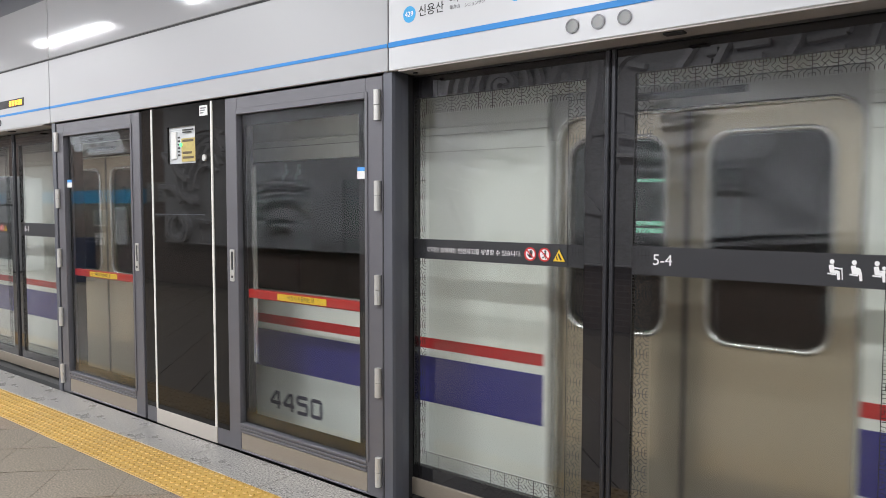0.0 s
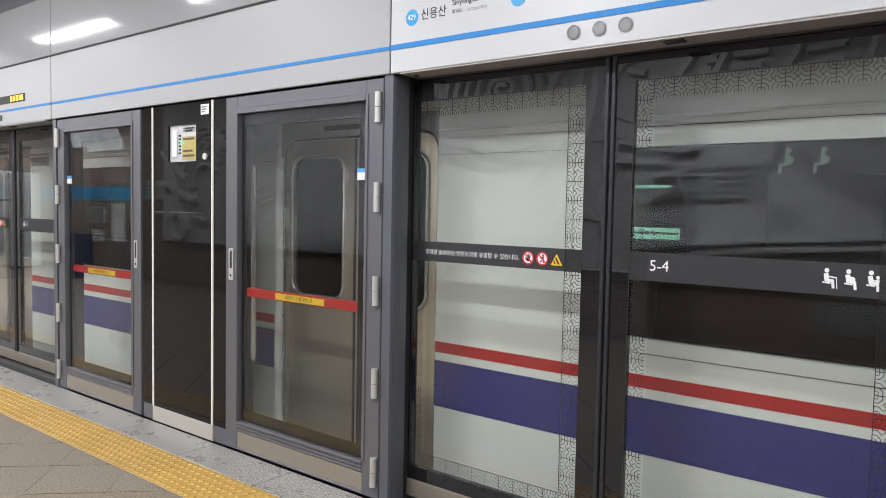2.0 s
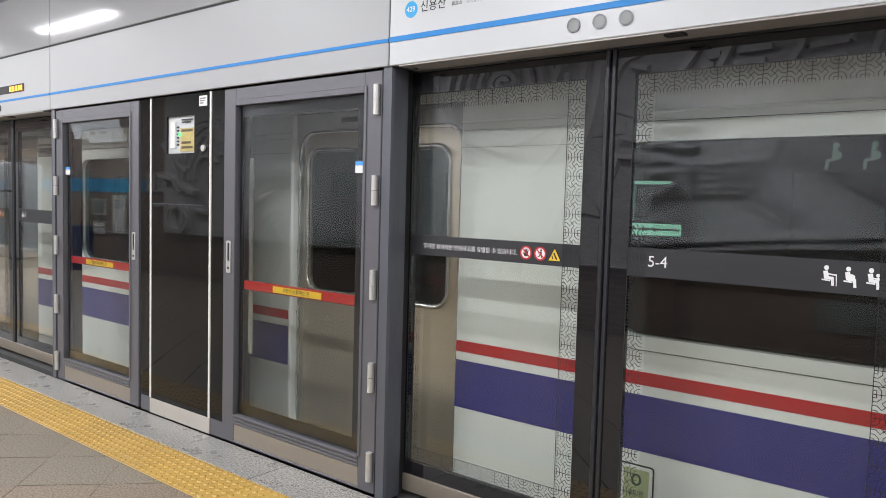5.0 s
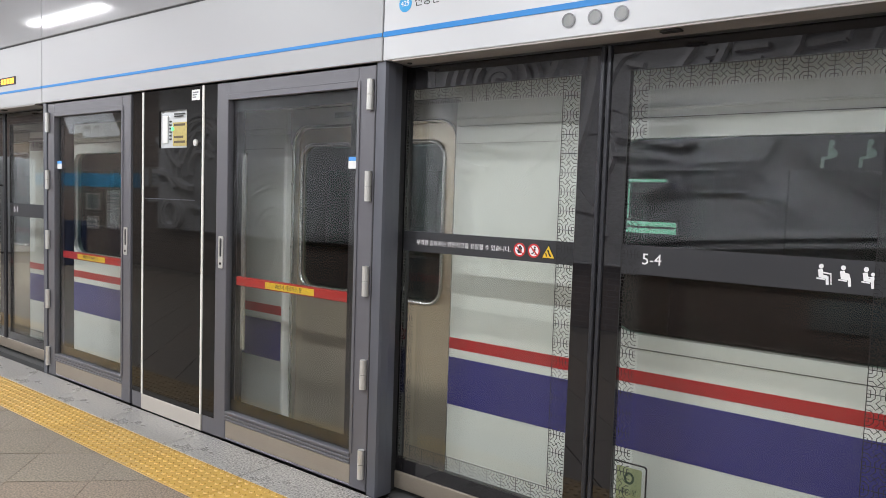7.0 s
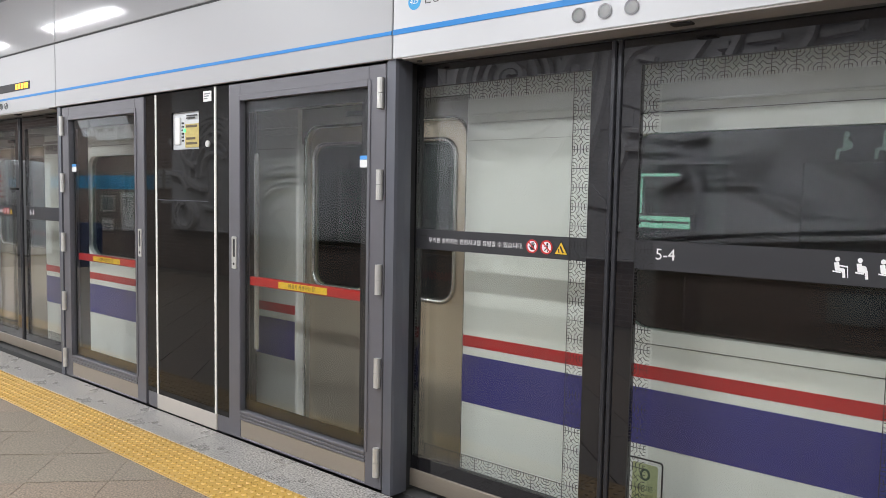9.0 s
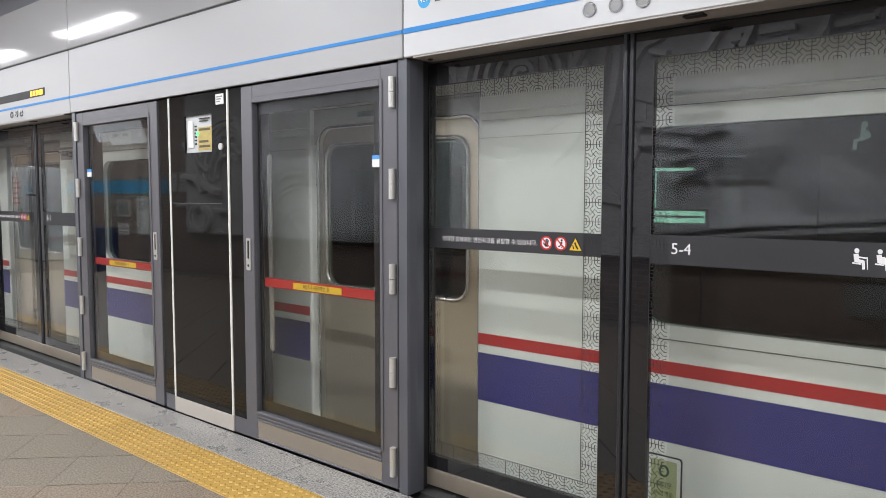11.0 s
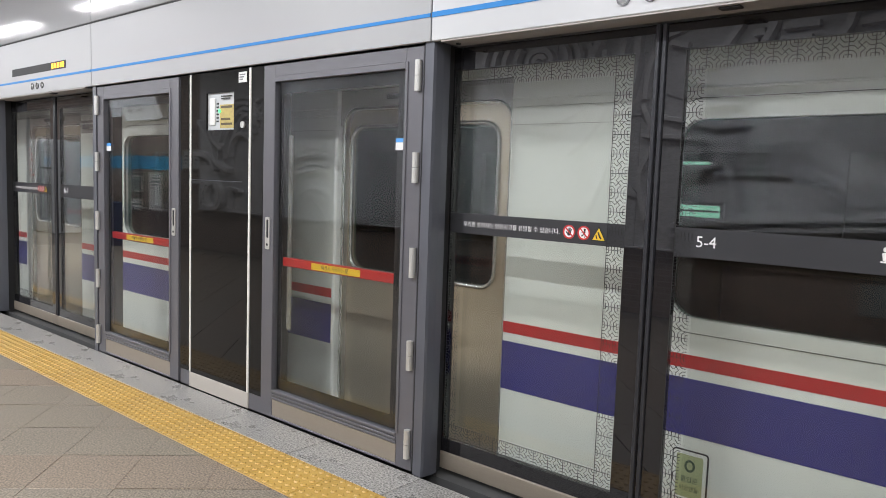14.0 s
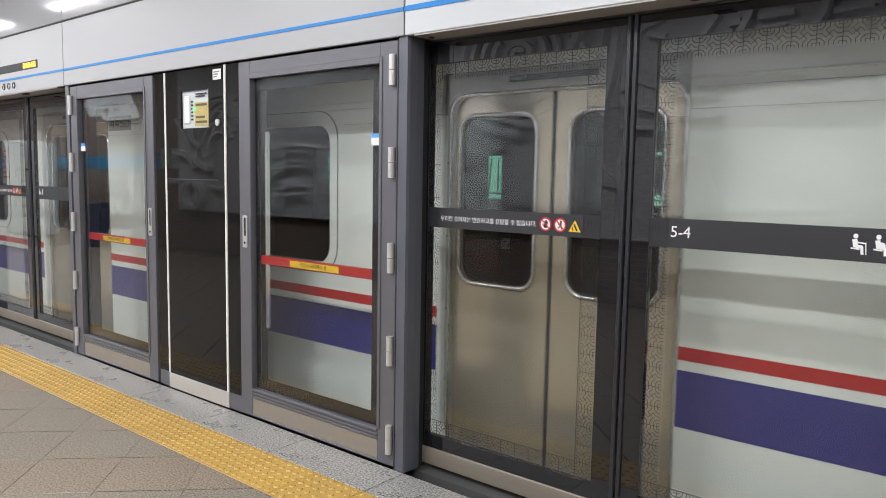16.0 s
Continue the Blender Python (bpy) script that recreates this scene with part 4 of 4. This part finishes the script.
def ridge(name, lines, w, h, base=0.062):
    """Carved ridges with sloping flanks along lines on the wall."""
    bb = B()
    for pts in lines:
        top = base + h * 1.5 + RIDGE_LIFT.uniform(0, 0.02)
        pts = [(x, min(max(z, 0.81), 3.56)) for x, z in pts]
        rows = []
        for i, (x, z) in enumerate(pts):
            p, q = pts[max(i - 1, 0)], pts[min(i + 1, len(pts) - 1)]
            d = math.hypot(q[0] - p[0], q[1] - p[1]) or 1
            nx, nz = -(q[1] - p[1]) / d, (q[0] - p[0]) / d
            rows.append([bb.verts.new((x + nx * k * w, y, z + nz * k * w)) for k, y in ((-0.5, base - 0.02), (-0.40, top - 0.006), (0.34, top), (0.5, base - 0.02))])
        for r0, r1 in zip(rows, rows[1:]):
            for k in range(3):
                bb.faces.new((r0[k], r0[k + 1], r1[k + 1], r1[k]))
        bb.faces.new(rows[0])
        bb.faces.new(rows[-1][::-1])
    part(name, bb, STONE_RIDGE, REL)


def moved(pts, dx, dz):
    return [(x + dx, z + dz) for x, z in pts]


def lowered(lines, dz=-0.085):
    return [moved(p, 0, dz) for p in lines]


# swirl with drapery beside it
ridge("swirl", [arc(-5.3, 2.99, 0.05, 20, 640, 50, 0.72, 0.18)] + [arc(-5.3, 2.98 - 0.02 * q, 0.37 + 0.175 * q, 140 + 4 * q, 400 - 10 * q, 34, 0.76) for q in range(4)], 0.085, 0.06)
ridge("drapery", [smooth_line(p) for p in ([(-4.38, 3.5), (-4.47, 3.2), (-4.62, 2.9), (-4.85, 2.62), (-5.2, 2.42)], [(-4.12, 3.5), (-4.20, 2.95), (-4.34, 2.5), (-4.6, 2.1), (-4.9, 1.85)],
                                           [(-3.98, 3.5), (-4.02, 2.8), (-4.16, 2.2), (-4.4, 1.6), (-4.6, 1.1)])], 0.12, 0.06)
ridge("drapery", [smooth_line(moved([(-6.75, 3.45), (-6.42, 2.85), (-6.05, 2.45), (-5.5, 2.2), (-5.0, 2.1)], -0.24 * q, -0.12 * q)) for q in range(5)], 0.11, 0.06)
ridge("slanting_ridge", [smooth_line(moved([(-7.2, 2.2), (-6.7, 1.7), (-6.3, 0.92)], 0.35 * q, 0.05 * q)) for q in range(3)], 0.12, 0.06)
ridge("hanging_fold", [smooth_line([(-3.40, 3.5), (-3.46, 3.21), (-3.69, 3.10), (-3.84, 2.81), (-3.88, 2.45)]), smooth_line([(-3.9, 2.4), (-3.75, 2.0), (-3.9, 1.6), (-3.8, 1.1)])], 0.08, 0.06)
# fan, folds and arch
FAN_LOW = [(-10.22, 2.79), (-10.06, 2.63), (-9.86, 2.46), (-9.74, 2.28), (-9.62, 2.10)]
FAN_TOP = [(-10.20, 2.80), (-9.95, 2.83), (-9.63, 2.80), (-9.35, 2.66), (-9.16, 2.38)]
ridge("fan_wave", [smooth_line([(a[0] + (c[0] - a[0]) * f, a[1] + (c[1] - a[1]) * f) for a, c in zip(FAN_LOW, FAN_TOP)]) for f in (0.0, 0.25, 0.5, 0.75, 1.0)], 0.07, 0.065)
ridge("fan_wave", [smooth_line([(-10.22, 2.79), (-10.40 - 0.03 * q, 2.62 + 0.05 * q), (-10.54 - 0.04 * q, 2.50 + 0.09 * q), (-10.68 - 0.06 * q, 2.24 + 0.15 * q)]) for q in range(4)], 0.065, 0.06)
ridge("fan_stem", [[(-10.26, 3.1), (-10.22, 2.80)], [(-10.12, 3.1), (-10.17, 2.84)]], 0.06, 0.06)
ridge("fan_wave", [smooth_line([(-11.9 + 0.14 * q, 2.53 - 0.12 * q), (-11.65 + 0.12 * q, 2.72 - 0.10 * q), (-11.34 + 0.08 * q, 2.80 - 0.10 * q), (-11.0, 2.75 - 0.1 * q), (-10.8, 2.5 - 0.06 * q)]) for q in range(4)], 0.075, 0.06)
ridge("fold", [[(-9.98 + 0.12 * q, 2.48 - 0.06 * q), (-9.72 + 0.12 * q, 1.78 + 0.06 * q)] for q in range(3)], 0.06, 0.06)
ridge("arch", [arc(-9.33, 0.81, r_, 4, 176, 30, 0.82) for r_ in (0.42, 0.58, 0.94, 1.05, 1.24, 1.36)], 0.06, 0.06)
ridge("scroll", [arc(-7.87, 1.84, 0.05, 200, 760, 40, 1.0, 0.12), arc(-7.85, 1.5, 0.12, 0, 180, 12)], 0.05, 0.05)
ridge("scroll", [[(-7.97, 1.5), (-7.97, 0.9)], [(-7.73, 1.5), (-7.73, 0.9)], [(-7.85, 1.4), (-7.85, 0.9)]], 0.045, 0.05)
# stepped lines under a gable, and long sweeps
ridge("stepped_line", [[(-3.12 + 0.02 * q, 1.865 - 0.075 * q), (-2.17 - 0.055 * q, 1.875 - 0.075 * q), (-1.95 - 0.06 * q, 1.62 - 0.055 * q), (-1.70 - 0.02 * q, 1.36 - 0.03 * q), (-1.2, 1.31 - 0.025 * q)] for q in range(4)], 0.034, 0.035)
ridge("gable", [[(-3.42, 1.85), (-3.04, 1.91), (-2.91, 1.67), (-2.76, 1.25)], [(-3.42, 1.57), (-3.04, 1.74)]], 0.07, 0.06)
ridge("ground_line", [[(-3.5, 1.06), (-2.7, 1.15), (-1.05, 1.27)], [(-3.5, 0.95), (-2.41, 1.08), (-0.9, 1.18)]], 0.06, 0.06)
SWEEP = [(-2.16, 2.40), (-2.03, 2.24), (-1.82, 2.06), (-1.56, 1.87), (-1.31, 1.71), (-1.05, 1.58)]
ridge("sweep", [smooth_line(moved(SWEEP, 0.09 * q, 0.03 * q)) for q in range(8)], 0.042, 0.05)
ridge("zigzag", [[(-1.96, 2.84), (-1.74, 2.46)], [(-1.88, 2.84), (-1.66, 2.46)], [(-1.66, 2.70), (-1.52, 2.45)], [(-1.58, 2.72), (-1.42, 2.45)], [(-1.46, 2.70), (-1.31, 2.52), (-1.2, 2.75)]], 0.045, 0.05)
ridge("ledge", [[(-3.02, 2.58), (-2.95, 2.51), (-2.02, 2.54), (-1.83, 2.31)], [(-3.42, 2.62), (-3.11, 2.62), (-3.04, 2.45), (-2.02, 2.44)], [(-3.34, 2.44), (-3.29, 2.35), (-2.82, 2.37)],
                [(-3.7, 2.26), (-3.06, 2.12), (-2.75, 2.17)], [(-3.9, 2.05), (-3.3, 2.02), (-3.1, 1.98)]], 0.055, 0.06)
bb = B()
slab(bb, [(-2.86, 1.94), (-2.58, 2.20), (-2.0, 2.19), (-2.1, 1.96)], 0.058, 0.12)
part("carved_plate", bb, STONE, REL)
# upright block figures along the top
ridge("block_figure", [[(-2.80, 3.5), (-2.87, 3.15), (-3.01, 2.96), (-3.12, 2.76)], [(-2.44, 3.5), (-2.54, 3.12), (-2.66, 2.88)], [(-1.76, 3.5), (-1.86, 3.06), (-1.98, 2.86)],
                       [(-2.74, 3.06), (-2.62, 3.07)], [(-2.80, 2.95), (-2.68, 2.96)]], 0.09, 0.07)
ridge("block_figure", [[(-2.45, 3.09), (-2.12, 3.10)], [(-2.48, 2.97), (-2.18, 2.97)], [(-2.40, 3.28), (-2.05, 3.29)], [(-1.77, 3.06), (-1.44, 3.09)], [(-1.72, 3.2), (-1.38, 3.22), (-1.44, 3.09)], [(-1.80, 2.92), (-1.45, 2.95)],
                       [(-1.25, 2.9), (-1.1, 3.4)], [(-3.6, 3.05), (-3.4, 3.0)]], 0.075, 0.07)
# roots and horseshoe at the far end
ridge("root_form", lowered([smooth_line(p) for p in ([(-12.6, 2.5), (-12.2, 2.1), (-12.0, 1.75), (-11.6, 1.6)], [(-12.3, 2.55), (-12.1, 2.15), (-11.8, 2.0)], [(-12.75, 1.9), (-12.3, 1.85), (-12.05, 1.6)])]), 0.10, 0.09)
ridge("horseshoe", lowered([arc(-12.2, 1.13, 0.2, 90, 430, 24, 1.1), arc(-12.2, 1.13, 0.32, 80, 440, 24, 0.8), [(-13.0, 1.36), (-12.6, 1.36), (-12.6, 0.95)], [(-11.7, 1.3), (-11.3, 1.25)]]), 0.06, 0.06)
ridge("fold_arc", lowered([arc(-11.3, 1.9, 0.35 + 0.18 * i, 40, 190) for i in range(4)]), 0.06, 0.06)
rng = random.Random(11)
for i in range(18):
    cx, cz = rng.uniform(-7.8, 0.6), rng.uniform(1.0, 3.45)
    w_, h_, sk = rng.uniform(0.25, 0.7), rng.uniform(0.08, 0.3), rng.uniform(-0.3, 0.3)
    tilt = rng.uniform(-0.4, 0.4)
    loop = [(cx - w_ / 2 + sk, cz - h_ / 2 - tilt * w_ / 2), (cx + w_ / 2 + sk, cz - h_ / 2 + tilt * w_ / 2), (cx + w_ / 2 - sk * 0.4, cz + h_ / 2 + tilt * w_ / 2), (cx - w_ / 2, cz + h_ / 2 - tilt * w_ / 3)]
    loop = [(x, min(max(z, 0.81), 3.56)) for x, z in loop]
    bb = B()
    slab(bb, loop, 0.058, 0.078 + rng.uniform(0.0, 0.02))
    part("carved_plate", bb, STONE, REL)
b = B()
box(b, -5.58, -5.46, 0.0, 0.05, 0.53, 0.66, 0.006)
thing("wall_socket", b, CABINET, "small grey socket box on the dark brick wall", "socket", at=(0, RY, 0))
b = B()
box(b, -12.75, 3.5, 0.0, 0.10, 0.765, 0.787, 0.004)
part("ledge_stone", b, STONE, REL)
# name plate below the relief
b = B()
box(b, -1.62, -0.75, 0.06, 0.085, 0.42, 0.72, 0.004)
pn = thing("relief_plaque", b, PLAQUE, "grey stone plaque on the dark brick below the relief", "plaque", at=(0, RY - 0.058, -0.11))
b = B()
for q in range(3):
    box(b, -1.3, -0.85 - 0.05 * q, 0.086, 0.089, 0.60 - 0.05 * q, 0.615 - 0.05 * q)
part("plaque_writing", b, GREY_INK, pn)

# brick end of the back wall: blue band, posters, machines
b = B()
box(b, -25.5, -13.50, 0.002, 0.012, 1.585, 1.865)
thing("wall_band", b, WALL_BLUE, "blue band along the dark brick wall", "wall band", at=(0, RY, -0.085), kind="structure")


def wall_board(x0, x1, z0, z1, face, label, cat="poster"):
    bb = B()
    ring_solid(bb, [(x0, z0), (x1, z0), (x1, z1), (x0, z1)], [(x0 + 0.03, z0 + 0.03), (x1 - 0.03, z0 + 0.03), (x1 - 0.03, z1 - 0.03), (x0 + 0.03, z1 - 0.03)], -0.03, 0.0)
    bb.transform(Matrix.Rotation(math.pi, 4, "Z"))
    bb.transform(Matrix.Translation((x0 + x1, 0, 0)))
    o = thing("wall_board", bb, STEEL, label, cat, at=(0, RY + 0.004, 0))
    bb = B()
    box(bb, x0 + 0.03, x1 - 0.03, 0.004, 0.015, z0 + 0.03, z1 - 0.03)
    part("face", bb, face, o)
    bb = B()
    for q in range(3):
        box(bb, x0 + 0.07, x1 - 0.08 - 0.04 * q, 0.0155, 0.018, z1 - 0.14 - 0.07 * q, z1 - 0.11 - 0.07 * q)
    part("writing", bb, GREY_INK, o)
    return o


wall_board(-14.88, -14.34, 0.64, 1.44, PAPER, "framed white poster on the brick wall")
wall_board(-15.74, -15.17, 1.01, 1.36, PLAQUE, "dark wall telephone in a steel frame on the brick wall", "telephone")
wall_board(-15.72, -15.22, 0.61, 0.87, PAPER, "small white box on the brick wall", "notice")
wall_board(-13.46, -13.14, 1.52, 1.90, CABINET, "grey framed notice on the brick wall", "notice")
wall_board(-13.10, -12.80, 1.52, 1.90, CABINET, "grey framed notice on the brick wall", "notice")


def tilted_sign(x0, x1, z0, z1, y0, y1, text):
    """Lit sign box whose top leans out from the wall."""
    bb = B()
    lo = [(x0, y0, z0), (x1, y0, z0), (x1, y1, z1), (x0, y1, z1)]
    f = [bb.verts.new(p) for p in lo]
    k = [bb.verts.new((p[0], p[1] - 0.08, p[2] + 0.05)) for p in lo]
    bb.faces.new(f)
    bb.faces.new(k[::-1])
    for q in range(4):
        bb.faces.new((f[q], k[q], k[(q + 1) % 4], f[(q + 1) % 4]))
    o = thing("hanging_sign", bb, LIT_SIGN, "lit white sign box leaning out above the brick wall", "sign")
    for x in (x0 + 0.1, x1 - 0.1):
        bb = B()
        cyl(bb, x, y1 - 0.05, z1, 0.012, CEIL_Z - z1, "z", 10)
        part("hanger_rod", bb, STEEL, o)
    for q in range(text):
        bb = B()
        u = x0 + 0.3 + 0.42 * q
        zc = z0 + (z1 - z0) * 0.55
        yc = y0 + (y1 - y0) * 0.55 + 0.012
        box(bb, u, u + 0.22, yc, yc + 0.004, zc - 0.09, zc - 0.03)
        box(bb, u, u + 0.16, yc + 0.01, yc + 0.014, zc + 0.02, zc + 0.06)
        part("sign_writing", bb, GREY_INK, o)


tilted_sign(-15.74, -14.36, 2.52, 2.97, -4.92, -4.72, 2)
tilted_sign(-16.38, -15.98, 2.62, 3.01, -4.92, -4.78, 0)
b = B()
box(b, -14.55, -14.05, 0.0, 0.4, 0.0, 0.84, 0.02, 2)
thing("litter_bin", b, BIN_BLUE, "dark blue litter bin on the platform", "bin", at=(0, -4.18, 0))


def machine(x, w, h, d, label, printed=False):
    r = root("vending_machine", label, "machine", at=(x, -4.25, 0))
    bb = B()
    box(bb, 0, w, 0, d, 0.02, h, 0.015, 2)
    part("cabinet", bb, CABINET, r)
    bb = B()
    if printed:
        box(bb, 0.05, w - 0.22, d + 0.002, d + 0.012, h * 0.55, h * 0.985, 0.003)
        part("front_panel", bb, PAPER, r)
        bb = B()
        for q in range(6):
            box(bb, 0.14, w * (0.72 - 0.05 * (q % 3)), d + 0.0125, d + 0.015, h * (0.60 + 0.055 * q), h * (0.618 + 0.055 * q))
        part("front_writing", bb, SIGN_RED, r)
    else:
        box(bb, 0.02, w - 0.02, d + 0.001, d + 0.014, h * 0.05, h * 0.70, 0.004)
        part("lower_door", bb, CABINET, r)
        bb = B()
        box(bb, 0.02, w - 0.02, d + 0.001, d + 0.014, h * 0.72, h * 0.98, 0.004)
        part("upper_door", bb, CABINET, r)
        bb = B()
        box(bb, 0.0, w, d + 0.0005, d + 0.004, h * 0.695, h * 0.725)
        part("door_gap", bb, DARK_GAP, r)
    return r


machine(-17.75, 0.65, 2.05, 0.6, "pale grey tall cabinet on the platform by the brick wall")
machine(-19.12, 1.35, 2.1, 0.58, "pale grey machine with a white printed front", True)


# ---- floor pieces ----
def tile_mesh(name, w, d, material, gap=0.0016, t=0.012):
    b = B()
    box(b, gap / 2, w - gap / 2, gap / 2, d - gap / 2, -t, 0.0, 0.0015)
    return finish(b, name, material)


def tactile_mesh():
    b = B()
    s = 0.3135
    box(b, 0.0018, s - 0.0018, 0.0012, 0.3085, -0.012, 0.0, 0.0015)
    for i in range(6):
        for j in range(6):
            cyl(b, s * (i + 0.5) / 6, 0.309 * (j + 0.5) / 6, -0.001, 0.0165, 0.006, "z", 10, 0.0105)
    return finish(b, "tactile_tile", TACTILE)


TAC = tactile_mesh()
for i in range(48):
    o = new("tactile_tile", TAC)
    o.parent = FLOOR
    o.location = (-3.996 - 0.3135 * 24 + 0.3135 * i, -0.591, 0.001)
GRA = tile_mesh("granite_slab", 0.715, 0.276, GRANITE, 0.005)
for i in range(23):
    o = new("granite_slab", GRA)
    o.parent = FLOOR
    o.location = (-3.86 - 0.715 * 12 + 0.715 * i, -0.280, 0)
S = 0.4
TG, TP = tile_mesh("floor_tile", 0.4065, S, FLOOR_GREY), tile_mesh("floor_tile", 0.4065, S, FLOOR_PINK)
# diagonal field: u runs along (1, 1), v along (1, -1)
for iu in range(-26, 16):
    for iv in range(-26, 16):
        u, v = (-3.87 + 0.566 * iu) / math.sqrt(2), (-2.23 + 0.577 * iv) / math.sqrt(2)
        cx, cy = ((u + S / 2) + (v + S / 2)) / math.sqrt(2), ((u + S / 2) - (v + S / 2)) / math.sqrt(2)
        if not (-15 < cx < 2.5 and WALL_Y + 0.28 < cy < -0.592 + 0.26):
            continue
        pink = iv % 4 == 3
        if cy > -0.592 - 0.285:
            # cut along the tactile strip
            poly = [(cx - 0.2828, cy), (cx, cy - 0.2828), (cx + 0.2828, cy), (cx, cy + 0.2828)]
            lim = -0.593
            out = []
            for q in range(4):
                a, c = poly[q], poly[(q + 1) % 4]
                if a[1] <= lim:
                    out.append(a)
                if (a[1] <= lim) != (c[1] <= lim):
                    f = (lim - a[1]) / (c[1] - a[1])
                    out.append((a[0] + f * (c[0] - a[0]), lim))
            if len(out) < 3:
                continue
            mx_, my_ = sum(p[0] for p in out) / len(out), sum(p[1] for p in out) / len(out)
            out = [(mx_ + (p[0] - mx_) * 0.9945, my_ + (p[1] - my_) * 0.9945) for p in out]
            b = B()
            top = [b.verts.new((p[0] - mx_, p[1] - my_, 0)) for p in out]
            bot = [b.verts.new((p[0] - mx_, p[1] - my_, -0.012)) for p in out]
            b.faces.new(top)
            b.faces.new(bot[::-1])
            for q in range(len(out)):
                b.faces.new((top[q], bot[q], bot[(q + 1) % len(out)], top[(q + 1) % len(out)]))
            o = new("floor_tile", finish(b, "cut_tile", FLOOR_PINK if pink else FLOOR_GREY))
            o.parent = FLOOR
            o.location = (mx_, my_, 0)
            continue
        o = new("floor_tile", TP if pink else TG)
        o.parent = FLOOR
        o.rotation_euler = (0, 0, radians(-45))
        o.location = (cx - 0.2828, cy, 0)


# ---- movement ----
def motions():
    shift = [(0.0, -3.23), (0.2, -2.77), (0.4, -2.31), (0.6, -1.885), (0.8, -1.535), (1.0, -1.23), (1.2, -0.955), (1.4, -0.70),
             (1.6, -0.485), (1.8, -0.305), (2.0, -0.165), (2.25, -0.055), (2.5, -0.007), (2.75, 0.0), (3.0, 0.0), (3.3, 0.0),
             (8.0, 0.0), (13.3, 0.0), (13.5, 0.004), (13.75, 0.024), (14.0, 0.055), (14.25, 0.095), (14.5, 0.148), (14.75, 0.232), (15.0, 0.335),
             (15.25, 0.476), (15.5, 0.640), (15.75, 0.855), (16.0, 1.11)]
    walk(TRAIN, [(t, pose(x - 0.016, TRAIN_Y, -0.022)) for t, x in shift])


motions()
